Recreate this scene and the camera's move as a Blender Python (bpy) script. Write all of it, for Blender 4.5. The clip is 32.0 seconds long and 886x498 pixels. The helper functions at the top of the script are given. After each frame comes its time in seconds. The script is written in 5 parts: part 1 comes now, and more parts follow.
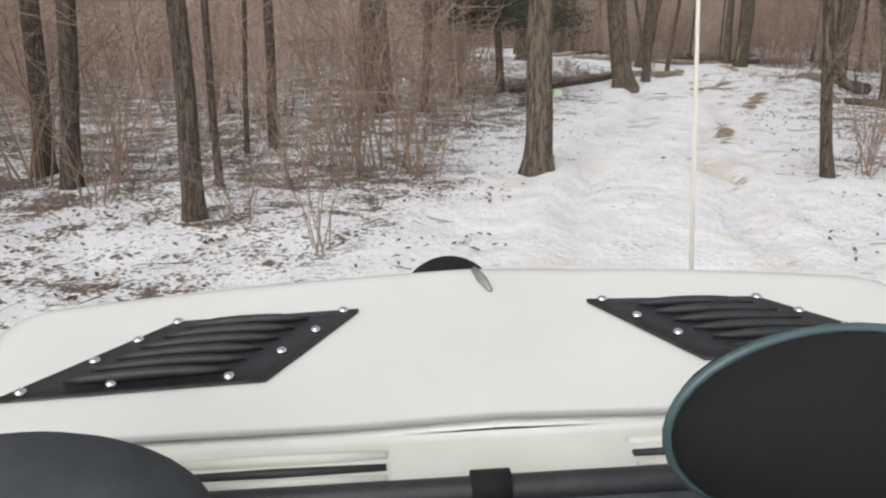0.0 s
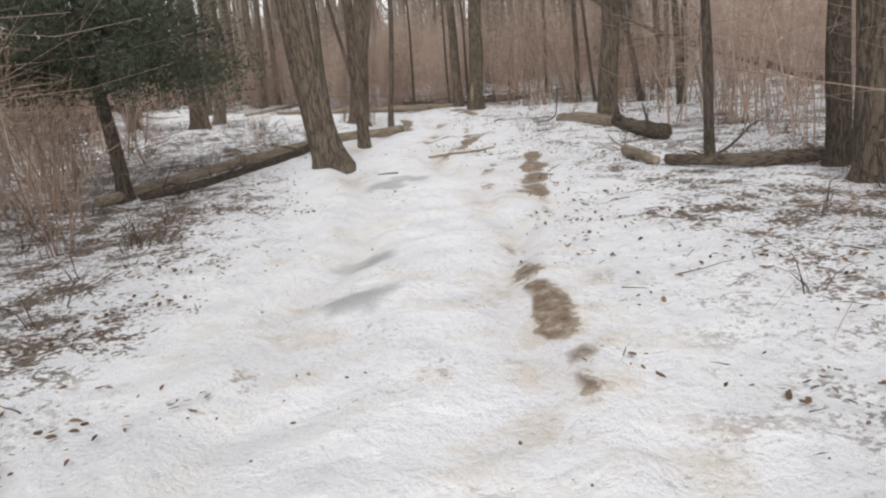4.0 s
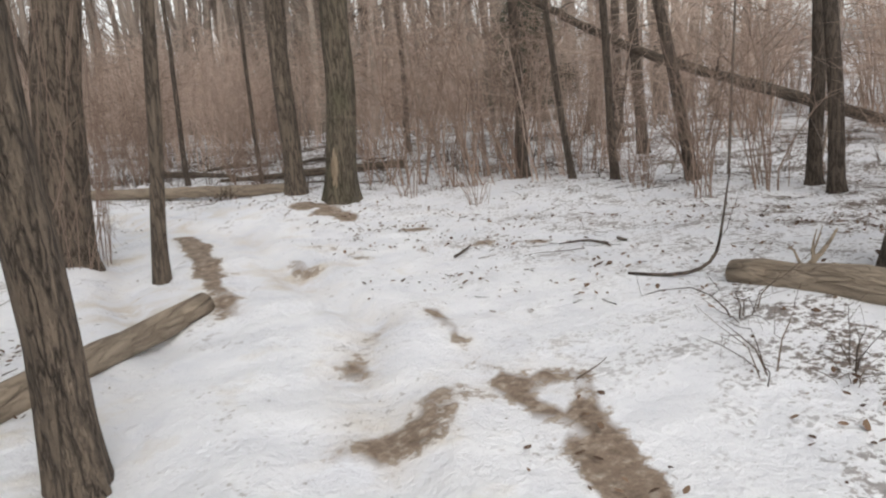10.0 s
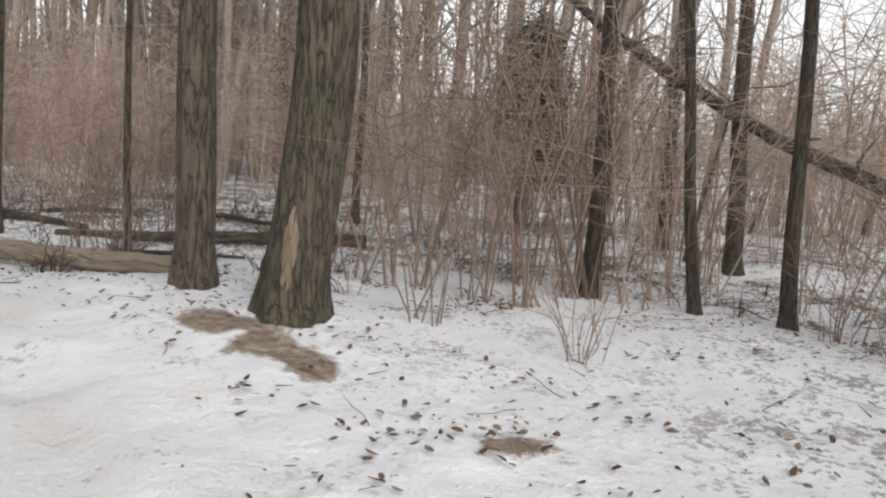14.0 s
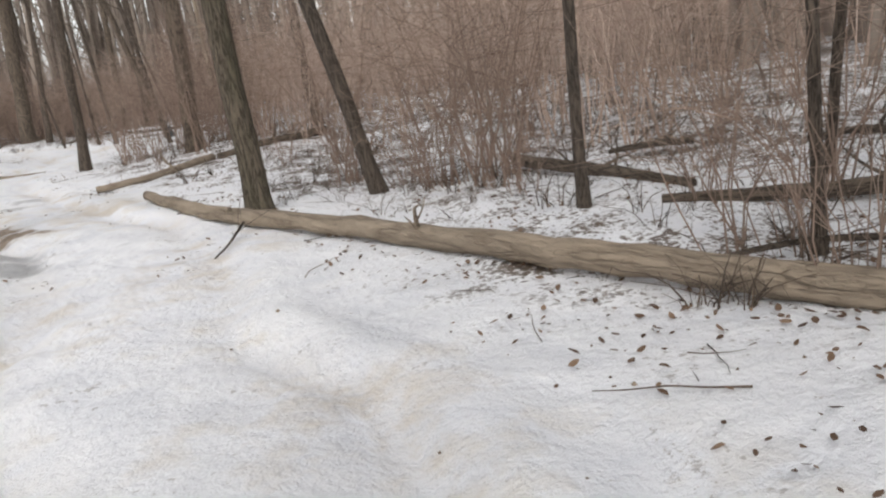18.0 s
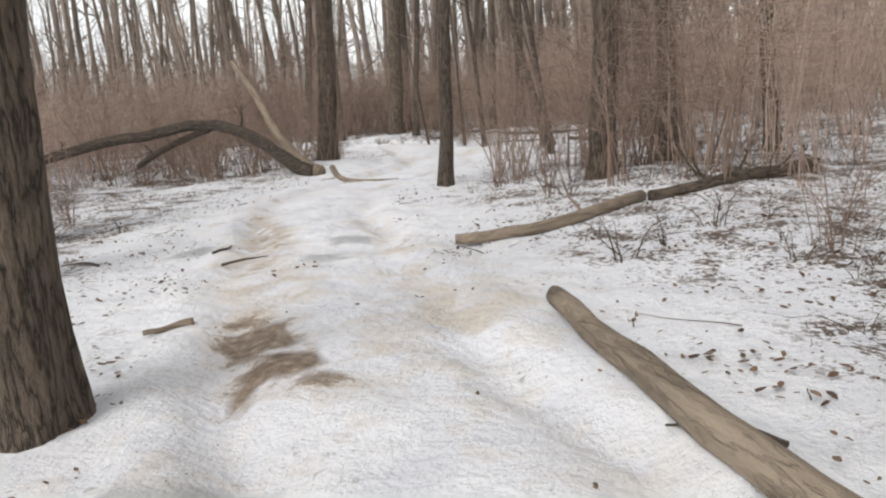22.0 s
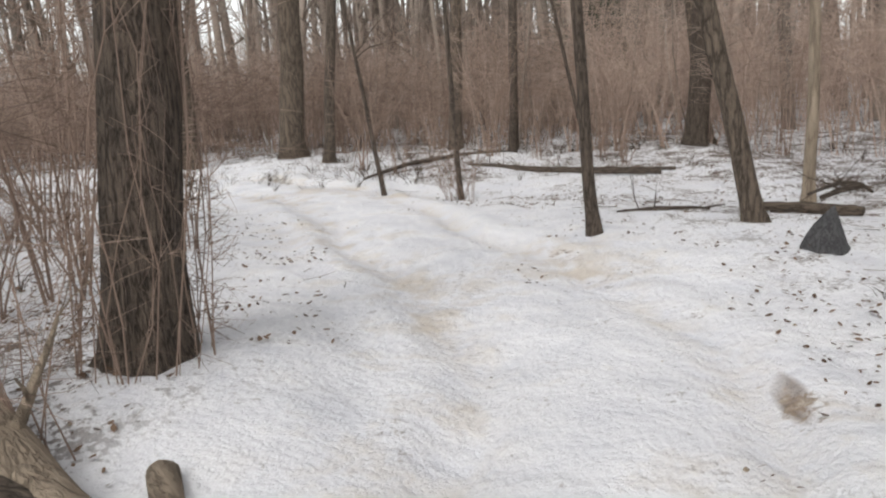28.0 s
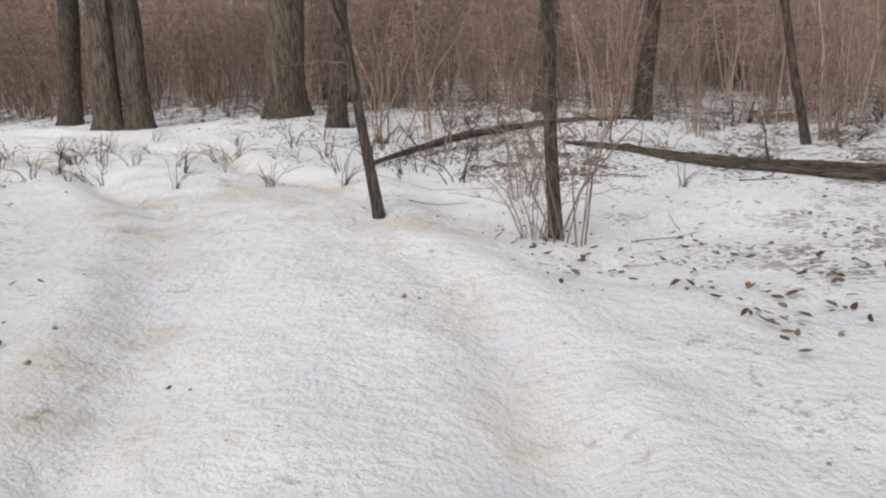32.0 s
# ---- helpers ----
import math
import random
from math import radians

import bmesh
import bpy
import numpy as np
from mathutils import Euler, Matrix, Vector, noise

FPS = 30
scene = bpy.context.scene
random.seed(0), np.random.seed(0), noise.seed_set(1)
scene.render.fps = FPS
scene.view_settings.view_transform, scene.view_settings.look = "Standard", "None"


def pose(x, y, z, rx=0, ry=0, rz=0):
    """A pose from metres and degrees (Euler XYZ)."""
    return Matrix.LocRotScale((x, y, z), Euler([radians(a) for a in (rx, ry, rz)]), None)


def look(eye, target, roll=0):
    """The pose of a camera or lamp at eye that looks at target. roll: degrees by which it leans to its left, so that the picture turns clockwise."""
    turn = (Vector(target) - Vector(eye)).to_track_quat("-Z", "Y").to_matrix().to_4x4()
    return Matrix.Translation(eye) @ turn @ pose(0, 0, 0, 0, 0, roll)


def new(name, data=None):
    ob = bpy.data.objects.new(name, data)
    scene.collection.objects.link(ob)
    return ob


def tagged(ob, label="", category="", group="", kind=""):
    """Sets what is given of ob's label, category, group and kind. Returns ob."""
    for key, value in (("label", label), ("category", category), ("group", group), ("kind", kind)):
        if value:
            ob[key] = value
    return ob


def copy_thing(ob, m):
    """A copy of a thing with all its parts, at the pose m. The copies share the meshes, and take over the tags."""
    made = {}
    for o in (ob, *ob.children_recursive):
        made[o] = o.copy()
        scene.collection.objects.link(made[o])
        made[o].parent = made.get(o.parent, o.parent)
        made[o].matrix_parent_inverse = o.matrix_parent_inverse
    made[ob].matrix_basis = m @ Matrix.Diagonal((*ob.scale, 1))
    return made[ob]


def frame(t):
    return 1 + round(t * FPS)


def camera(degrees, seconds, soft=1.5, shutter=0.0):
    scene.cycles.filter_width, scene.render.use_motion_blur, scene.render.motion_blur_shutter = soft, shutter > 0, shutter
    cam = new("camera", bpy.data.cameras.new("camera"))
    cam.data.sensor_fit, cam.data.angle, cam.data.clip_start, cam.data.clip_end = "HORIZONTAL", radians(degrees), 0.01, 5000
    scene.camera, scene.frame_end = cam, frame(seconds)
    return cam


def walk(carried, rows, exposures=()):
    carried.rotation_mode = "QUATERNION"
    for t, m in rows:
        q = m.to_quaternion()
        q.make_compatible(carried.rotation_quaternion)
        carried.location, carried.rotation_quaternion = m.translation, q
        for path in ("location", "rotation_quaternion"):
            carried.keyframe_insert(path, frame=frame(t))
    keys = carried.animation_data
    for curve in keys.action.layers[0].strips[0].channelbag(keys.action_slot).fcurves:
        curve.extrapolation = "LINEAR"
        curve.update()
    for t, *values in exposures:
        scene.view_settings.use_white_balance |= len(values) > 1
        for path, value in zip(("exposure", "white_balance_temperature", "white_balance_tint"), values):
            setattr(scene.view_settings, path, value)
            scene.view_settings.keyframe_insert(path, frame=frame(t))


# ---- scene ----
cam = camera(60.33, 32.0, soft=2.2)
PATH = [  # seconds, eye, target, roll
    (0, (0.000, 0.000, 1.738), (0.054, 2.880, 0.899), -0.54),
    (0.5, (0.118, 0.950, 1.673), (0.362, 3.829, 0.866), 0.94),
    (1, (0.338, 1.879, 1.633), (0.812, 4.748, 0.893), 1.88),
    (1.5, (0.707, 2.889, 1.591), (1.431, 5.730, 0.957), 2.66),
    (2, (1.120, 3.804, 1.586), (2.009, 6.609, 1.004), 0.90),
    (2.5, (1.566, 4.781, 1.528), (2.540, 7.551, 0.910), -0.81),
    (4.5, (2.780, 9.140, 1.776), (3.748, 11.883, 1.044), -6.37),
    (5, (3.035, 10.142, 1.732), (3.955, 12.905, 1.012), -6.29),
    (5.5, (3.307, 11.229, 1.672), (4.188, 14.008, 0.965), -5.69),
    (6, (3.631, 12.280, 1.617), (4.483, 15.068, 0.907), -6.37),
    (6.5, (4.011, 13.323, 1.524), (4.862, 16.103, 0.785), -7.78),
    (7, (4.444, 14.397, 1.458), (5.350, 17.146, 0.669), -8.42),
    (7.5, (4.959, 15.455, 1.368), (5.948, 18.179, 0.592), -9.54),
    (8, (5.452, 16.424, 1.370), (6.585, 19.138, 0.777), -9.57),
    (8.5, (5.865, 17.356, 1.519), (7.160, 20.023, 1.065), -9.36),
    (9, (6.184, 18.391, 1.702), (7.616, 20.979, 1.199), -7.49),
    (9.5, (6.474, 19.311, 1.870), (8.032, 21.798, 1.248), -6.73),
    (10, (6.349, 21.127, 1.809), (8.198, 23.395, 1.150), -5.19),
    (10.5, (6.423, 22.467, 1.667), (8.470, 24.550, 0.981), -2.48),
    (11, (6.777, 23.550, 1.552), (8.917, 25.511, 0.793), -3.38),
    (11.5, (7.288, 24.124, 1.464), (9.401, 26.068, 0.593), -2.68),
    (12, (7.621, 24.799, 1.401), (9.719, 26.730, 0.469), 0.59),
    (12.5, (8.063, 25.340, 1.414), (10.212, 27.274, 0.616), -0.72),
    (13, (8.616, 25.823, 1.401), (10.829, 27.765, 0.825), -0.01),
    (13.5, (9.112, 26.283, 1.313), (11.371, 28.219, 0.927), 3.65),
    (15.5, (8.837, 26.938, 1.731), (10.870, 29.079, 1.203), 0.02),
    (16, (9.029, 27.769, 1.743), (10.886, 30.047, 1.139), 0.49),
    (16.5, (9.363, 28.411, 1.765), (10.949, 30.864, 1.082), -2.11),
    (17, (9.495, 29.133, 1.604), (10.771, 31.760, 0.915), -4.35),
    (17.5, (9.570, 29.907, 1.652), (10.550, 32.646, 0.921), -6.21),
    (18, (9.638, 30.708, 1.580), (10.309, 33.533, 0.829), -8.69),
    (18.5, (9.631, 31.555, 1.527), (9.952, 34.438, 0.761), -10.19),
    (19, (9.228, 32.323, 1.524), (9.344, 35.230, 0.794), -3.97),
    (19.5, (9.195, 33.234, 1.548), (9.071, 36.151, 0.859), -5.26),
    (20, (9.212, 34.069, 1.462), (8.814, 36.986, 0.881), -9.26),
    (20.5, (8.948, 34.868, 1.526), (8.484, 37.788, 1.017), -4.13),
    (21, (8.704, 35.789, 1.496), (8.269, 38.714, 0.991), -0.73),
    (21.5, (8.732, 36.790, 1.510), (8.191, 39.689, 0.958), -6.65),
    (22, (8.377, 37.872, 1.512), (7.796, 40.758, 0.938), -5.04),
    (22.5, (8.060, 39.015, 1.496), (7.463, 41.896, 0.906), -3.34),
    (23, (7.739, 40.163, 1.480), (7.093, 43.033, 0.890), -3.84),
    (23.5, (7.312, 41.422, 1.483), (6.595, 44.275, 0.895), -3.59),
    (24, (6.832, 42.441, 1.519), (6.013, 45.276, 0.976), -3.19),
    (24.5, (6.375, 43.392, 1.482), (5.430, 46.201, 1.018), -4.49),
    (26.5, (4.063, 48.721, 1.850), (3.040, 51.480, 1.263), -6.24),
    (27, (3.828, 49.734, 1.778), (3.035, 52.561, 1.161), -5.24),
    (27.5, (3.760, 50.784, 1.734), (3.284, 53.663, 1.036), -4.68),
    (28, (3.860, 51.705, 1.767), (3.830, 54.640, 1.143), -3.60),
    (28.5, (4.103, 52.903, 1.650), (4.456, 55.824, 1.064), -2.78),
    (29, (4.403, 53.890, 1.619), (4.935, 56.763, 0.941), -4.20),
    (29.5, (4.608, 54.762, 1.594), (5.190, 57.614, 0.870), -5.20),
    (30, (4.654, 55.595, 1.551), (5.213, 58.457, 0.843), -4.18),
    (30.5, (4.621, 56.535, 1.494), (4.996, 59.426, 0.786), -4.93),
    (31, (4.440, 57.493, 1.421), (4.544, 60.402, 0.697), -4.73),
    (31.5, (4.209, 58.372, 1.356), (4.069, 61.276, 0.619), -3.61),
    (32, (3.903, 59.289, 1.232), (3.565, 62.168, 0.458), -2.37),
]
walk(cam, [(t, look(eye, target, roll)) for t, eye, target, roll in PATH], [(0, -0.1), (4, 0.0), (13, 0.02), (17, 0.10), (26, 0.10), (32, 0.05)])

SKY = 0.22
FAR_TREES, FAR_SAPLINGS, FAR_BRUSH, NEAR_BRUSH, NEAR_SHRUBS = 1150, 1150, 2150, 580, 90
# the middle of the track
WAY = [
    (-0.22, -14.00),
    (-0.08, -5.00),
    (0.02, -0.01),
    (0.31, 1.92),
    (1.14, 3.86),
    (2.78, 9.10),
    (3.30, 11.22),
    (4.00, 13.34),
    (5.04, 15.47),
    (5.82, 17.34),
    (6.32, 19.59),
    (6.53, 22.43),
    (7.28, 24.13),
    (8.09, 25.29),
    (8.96, 26.25),
    (9.09, 27.74),
    (9.48, 29.18),
    (9.65, 30.74),
    (9.25, 32.33),
    (9.19, 34.07),
    (8.69, 35.76),
    (8.38, 37.85),
    (7.74, 40.19),
    (6.83, 42.45),
    (4.09, 48.74),
    (3.76, 50.74),
    (4.08, 52.89),
    (4.61, 54.75),
    (4.63, 56.55),
    (4.20, 58.36),
    (3.36, 61.42),
    (2.53, 63.49),
    (1.46, 65.41),
    (0.15, 67.18),
    (-1.38, 68.77),
    (-3.10, 70.14),
    (-4.98, 71.28),
]
LAND = (-18.0, 22.6, -27.0, 84.3)
# bare earth and dirty snow: width, strength, line
DIRT = [
    (0.16, 1.0, [(8.92, 20.35), (8.40, 19.50), (8.02, 18.80)]),
    (0.2, 1.0, [(8.02, 18.80), (7.67, 18.03), (7.00, 16.85)]),
    (0.13, 0.8, [(9.58, 23.93), (8.11, 22.00), (7.21, 20.59)]),
    (0.1, 0.9, [(7.71, 19.45), (7.39, 18.92), (7.10, 18.42)]),
    (0.15, 0.9, [(8.76, 25.22), (9.46, 25.77)]),
    (0.08, 0.8, [(9.19, 23.64), (8.55, 22.44)]),
    (0.12, 0.9, [(9.42, 21.23), (9.48, 20.95)]),
    (0.13, 1.1, [(10.03, 31.21), (9.73, 29.92), (9.40, 28.75), (9.17, 28.18), (8.82, 27.08)]),
    (0.22, 0.75, [(11.93, 31.11), (12.02, 30.49), (11.90, 29.66)]),
    (0.08, 0.75, [(10.49, 29.04), (10.77, 28.56), (10.68, 27.66), (10.60, 27.30)]),
    (0.2, 0.62, [(11.67, 28.07), (12.05, 27.67)]),
    (0.3, 0.6, [(11.23, 27.02), (11.83, 26.58), (12.37, 25.90)]),
    (0.2, 0.6, [(10.04, 27.83), (10.31, 27.72)]),
    (0.35, 0.62, [(4.54, 46.04), (6.23, 42.35), (6.80, 41.71)]),
    (0.3, 0.6, [(2.86, 49.72), (4.55, 46.31), (5.58, 44.35)]),
    (0.25, 0.55, [(5.17, 47.90), (6.26, 45.90)]),
    (0.3, 0.6, [(1.16, 64.38), (0.17, 65.45)]),
    (0.25, 0.55, [(5.08, 58.41), (5.38, 58.11)]),
    (0.3, 0.55, [(3.89, 47.57), (4.49, 46.69)]),
    (0.12, 0.8, [(5.60, 14.59), (4.68, 11.62)]),
    (0.1, 0.8, [(5.19, 13.62), (4.32, 10.98)]),
    (0.1, 0.8, [(8.77, 19.91), (6.50, 15.49)]),
    (0.26, 1.0, [(8.25, 24.20), (8.60, 24.15), (8.95, 24.25)]),
    (0.10, 0.9, [(9.90, 25.70), (8.90, 23.40), (8.36, 22.18)]),
    (0.16, 1.0, [(10.10, 31.10), (9.82, 30.07), (9.59, 29.31), (9.30, 28.60)]),
    (0.22, 0.9, [(11.80, 31.10), (11.90, 30.50), (11.95, 30.10)]),
    (0.13, 0.9, [(11.85, 28.55), (12.08, 28.40), (12.12, 28.15)]),
    (0.16, 0.8, [(11.32, 27.57), (11.95, 27.16), (12.30, 26.60)]),
    (0.2, 0.72, [(6.45, 41.45), (6.25, 42.05), (5.90, 42.80)]),
    (0.14, 0.85, [(6.85, 38.60), (6.70, 39.20), (6.60, 39.90)]),
    (0.2, 0.8, [(5.70, 43.10), (6.40, 42.25), (6.80, 41.75)]),
    (0.3, 0.66, [(3.70, 48.30), (4.47, 46.24), (4.93, 45.07)]),
    (0.35, 0.66, [(4.90, 40.55), (5.55, 40.60), (6.00, 40.20)]),
]
# frozen puddles: place, radius
ICE = [
    (6.15, 19.20, 0.30),
    (5.75, 18.95, 0.30),
    (4.25, 14.85, 0.24),
    (3.85, 13.60, 0.26),
    (6.95, 39.50, 0.36),
    (6.70, 40.30, 0.34),
    (3.75, 45.95, 0.26),
    (5.60, 46.30, 0.26),
    (5.70, 45.20, 0.2),
]
# open snow without brush: place, radius
CLEAR = [
    (0.91, 66.38, 3),
    (4.48, 64.91, 3),
    (6.06, 64.52, 3),
    (7.65, 63.18, 3),
    (7.44, 64.65, 3.0),
    (4.99, 67.72, 3),
    (6.96, 62.81, 3.0),
    (8.14, 60.90, 2.5),
    (3.02, 60.50, 2.2),
    (-1.84, 53.75, 2.2),
    (1.62, 53.07, 2.0),
    (0.65, 50.56, 2.5),
    (2.09, 57.74, 2),
    (12.18, 27.98, 2.0),
    (13.21, 28.10, 2.5),
    (13.71, 26.36, 3),
    (12.93, 27.42, 3),
    (13.21, 23.69, 2.2),
    (9.81, 19.39, 2.5),
    (8.50, 17.13, 2),
    (7.82, 15.58, 2),
    (2.85, 55.42, 3),
    (10.67, 36.78, 1.5),
    (10.33, 40.29, 1.2),
    (-1.69, 6.06, 1.5),
    (-2.86, 6.14, 1.5),
    (0.72, 64.30, 2.6),
    (-1.24, 66.69, 2.6),
    (0.48, 65.38, 2.6),
    (3.99, 47.69, 2.5),
    (38.68, 36.14, 7),
    (50.97, 40.38, 9),
    (65.37, 44.72, 12),
    (84.34, 51.05, 14),
    (30.94, 41.81, 5),
    (39.82, 49.86, 7),
]


def in_clearing(x, y):
    return any((x - a) ** 2 + (y - b) ** 2 < r * r for a, b, r in CLEAR)

# groves of taller trees far back
GROVES = [(12.7, 48.0), (19.3, 50.0), (25.6, 53.5), (-1.1, 41.8), (-9.2, 66.8), (-3.0, 84.0), (4.0, 88.0), (11.0, 86.0), (-14.0, 80.0)]
# cedars far back: place, size
FAR_CEDARS = [(20.6, 34.9, 0.55), (9.8, 84.1, 1.0), (9.6, 81.2, 0.7)]
# low knolls: place, height
KNOLLS = [
    (-0.95, 15.16, 0.18),
    (12.08, 16.64, -0.30),
    (13.05, 34.70, -0.11),
    (8.56, 49.96, 0.14),
    (2.03, 55.98, 0.29),
    (5.51, 70.23, 0.12),
    (12.23, 23.08, 0.17),
    (5.44, 59.92, 0.11),
    (7.21, 59.91, 0.07),
    (9.08, 62.61, -0.11),
    (9.32, 68.35, 0.17),
    (4.09, 64.74, -0.18),
    (5.50, 21.75, 0.12),
    (2.76, 64.90, -0.11),
    (-0.18, 72.05, 0.18),
    (7.08, 25.05, 0.15),
    (8.40, 30.38, 0.25),
    (12.30, 32.00, 0.20),
    (4.07, 33.25, 0.40),
]

# ---- world, sun and exposure ----
world = bpy.data.worlds.new("overcast")
scene.world = world
world.use_nodes = True
wn = world.node_tree
wn.nodes.clear()
w_out = wn.nodes.new("ShaderNodeOutputWorld")
w_bg = wn.nodes.new("ShaderNodeBackground")
w_sky = wn.nodes.new("ShaderNodeTexSky")
w_sky.sky_type = "NISHITA"
w_sky.sun_disc = False
w_sky.sun_elevation = radians(32)
w_sky.sun_rotation = radians(200)
w_sky.air_density, w_sky.dust_density, w_sky.ozone_density = 1.0, 2.0, 1.0
w_hsv = wn.nodes.new("ShaderNodeHueSaturation")
w_hsv.inputs["Saturation"].default_value = 0.10
w_hsv.inputs["Value"].default_value = 1.0
w_bg.inputs["Strength"].default_value = SKY
wn.links.new(w_sky.outputs[0], w_hsv.inputs["Color"])
wn.links.new(w_hsv.outputs[0], w_bg.inputs["Color"])
wn.links.new(w_bg.outputs[0], w_out.inputs["Surface"])

sun = new("sun", bpy.data.lights.new("sun", "SUN"))
sun.data.energy, sun.data.angle, sun.data.color = 1.1, radians(30), (1.0, 0.965, 0.925)
sun.matrix_world = look((0, 0, 30), (10, 22, 0))


# ---- materials ----
class Mat:
    """A node material and a few short ways to build it."""

    def __init__(self, name, rough=0.8):
        self.m = bpy.data.materials.new(name)
        self.m.use_nodes = True
        self.t = self.m.node_tree
        self.b = self.t.nodes["Principled BSDF"]
        self.b.inputs["Roughness"].default_value = rough
        self.co = self.t.nodes.new("ShaderNodeTexCoord")

    def node(self, kind, **inputs):
        n = self.t.nodes.new(kind)
        for key, v in inputs.items():
            s = n.inputs[key.replace("_", " ")]
            if isinstance(v, bpy.types.NodeSocket):
                self.t.links.new(v, s)
            else:
                s.default_value = v
        return n

    def noise(self, scale, detail=4.0, rough=0.55, stretch=(1, 1, 1), obj=True, off=0.0):
        mp = self.node("ShaderNodeMapping", Scale=stretch, Location=(off, off * 1.7, off * 0.3))
        self.t.links.new(self.co.outputs["Object" if obj else "Generated"], mp.inputs["Vector"])
        n = self.node("ShaderNodeTexNoise", Scale=scale, Detail=detail, Roughness=rough)
        self.t.links.new(mp.outputs[0], n.inputs["Vector"])
        return n.outputs["Fac"]

    def ramp(self, fac, *stops):
        r = self.t.nodes.new("ShaderNodeValToRGB")
        self.t.links.new(fac, r.inputs[0])
        el = r.color_ramp.elements
        while len(el) < len(stops):
            el.new(0.5)
        for e, (p, c) in zip(el, stops):
            e.position = p
            e.color = (*c, 1) if len(c) == 3 else c
        return r.outputs[0]

    def grey(self, fac, a, b):
        return self.ramp(fac, (a, (0, 0, 0)), (b, (1, 1, 1)))

    def mix(self, fac, a, b, mode="MIX"):
        n = self.t.nodes.new("ShaderNodeMix")
        n.data_type, n.blend_type = "RGBA", mode
        for s, v in ((n.inputs[0], fac), (n.inputs[6], a), (n.inputs[7], b)):
            if isinstance(v, bpy.types.NodeSocket):
                self.t.links.new(v, s)
            else:
                s.default_value = v if isinstance(v, float) else (*v, 1)
        return n.outputs[2]

    def math(self, op, a, b=0.5):
        n = self.t.nodes.new("ShaderNodeMath")
        n.operation = op
        n.use_clamp = op in ("ADD", "SUBTRACT", "MULTIPLY")
        for s, v in ((n.inputs[0], a), (n.inputs[1], b)):
            if isinstance(v, bpy.types.NodeSocket):
                self.t.links.new(v, s)
            else:
                s.default_value = v
        return n.outputs[0]

    def attr(self, name):
        n = self.t.nodes.new("ShaderNodeAttribute")
        n.attribute_name = name
        return n.outputs["Fac"]

    def done(self, color, bump=None, height=0.02, strength=0.6, rough=None):
        if isinstance(color, tuple):
            self.b.inputs["Base Color"].default_value = (*color, 1)
        else:
            self.t.links.new(color, self.b.inputs["Base Color"])
        if bump is not None:
            n = self.node("ShaderNodeBump", Strength=strength, Distance=height, Height=bump)
            self.t.links.new(n.outputs[0], self.b.inputs["Normal"])
        if rough is not None:
            self.t.links.new(rough, self.b.inputs["Roughness"])
        return self.m


def bark(name, dark, light, tint, ridge=15.0):
    """Braided upright furrows between plates of lighter bark."""
    m = Mat(name, 0.95)
    plates = m.noise(ridge, 3, 0.55, (1, 1, 0.17))
    cracks = m.noise(ridge * 2.3, 4, 0.65, (1, 1, 0.24), off=1.3)
    patch = m.noise(1.7, 4, 0.65, (1, 1, 0.5), off=3.0)
    fine = m.noise(120, 3, 0.7, (1, 1, 0.5))
    rnd = m.t.nodes.new("ShaderNodeObjectInfo").outputs["Random"]
    black, white, grey = (0, 0, 0), (1, 1, 1), (0.62, 0.62, 0.62)
    deep = m.ramp(plates, (0.36, white), (0.46, grey), (0.50, black), (0.54, grey), (0.64, white))
    thin = m.ramp(cracks, (0.34, white), (0.47, grey), (0.50, black), (0.53, grey), (0.66, white))
    both = m.math("ADD", m.math("MULTIPLY", deep, 0.6), m.math("ADD", m.math("MULTIPLY", thin, 0.28), m.math("MULTIPLY", fine, 0.2)))
    mid = tuple(0.45 * (a + b) for a, b in zip(dark, light))
    base = m.ramp(both, (0.22, dark), (0.55, mid), (0.95, light))
    base = m.mix(m.math("MULTIPLY", m.grey(patch, 0.46, 0.72), 0.6), base, m.mix(both, dark, tint))
    base = m.mix(m.math("MULTIPLY", rnd, 0.3), base, m.mix(both, dark, mid))
    return m.done(base, both, 0.045, 1.0)


BARK = bark("furrowed_bark", (0.040, 0.030, 0.022), (0.235, 0.182, 0.136), (0.18, 0.145, 0.108))
BARK_DARK = bark("dark_bark", (0.030, 0.022, 0.017), (0.19, 0.147, 0.112), (0.14, 0.112, 0.085), 22)
BARK_PALE = bark("pale_bark", (0.22, 0.172, 0.125), (0.38, 0.308, 0.232), (0.44, 0.345, 0.25), 6)
BARK_MOSS = bark("mossy_bark", (0.038, 0.030, 0.019), (0.20, 0.16, 0.115), (0.12, 0.125, 0.06), 18)
BARE_WOOD = bark("peeled_wood", (0.26, 0.19, 0.125), (0.42, 0.33, 0.23), (0.36, 0.27, 0.18), 10)


def stem_material(name, a, b, c):
    m = Mat(name, 0.9)
    isl = m.t.nodes.new("ShaderNodeNewGeometry").outputs["Random Per Island"]
    return m.done(m.ramp(isl, (0.0, a), (0.5, b), (1.0, c)))


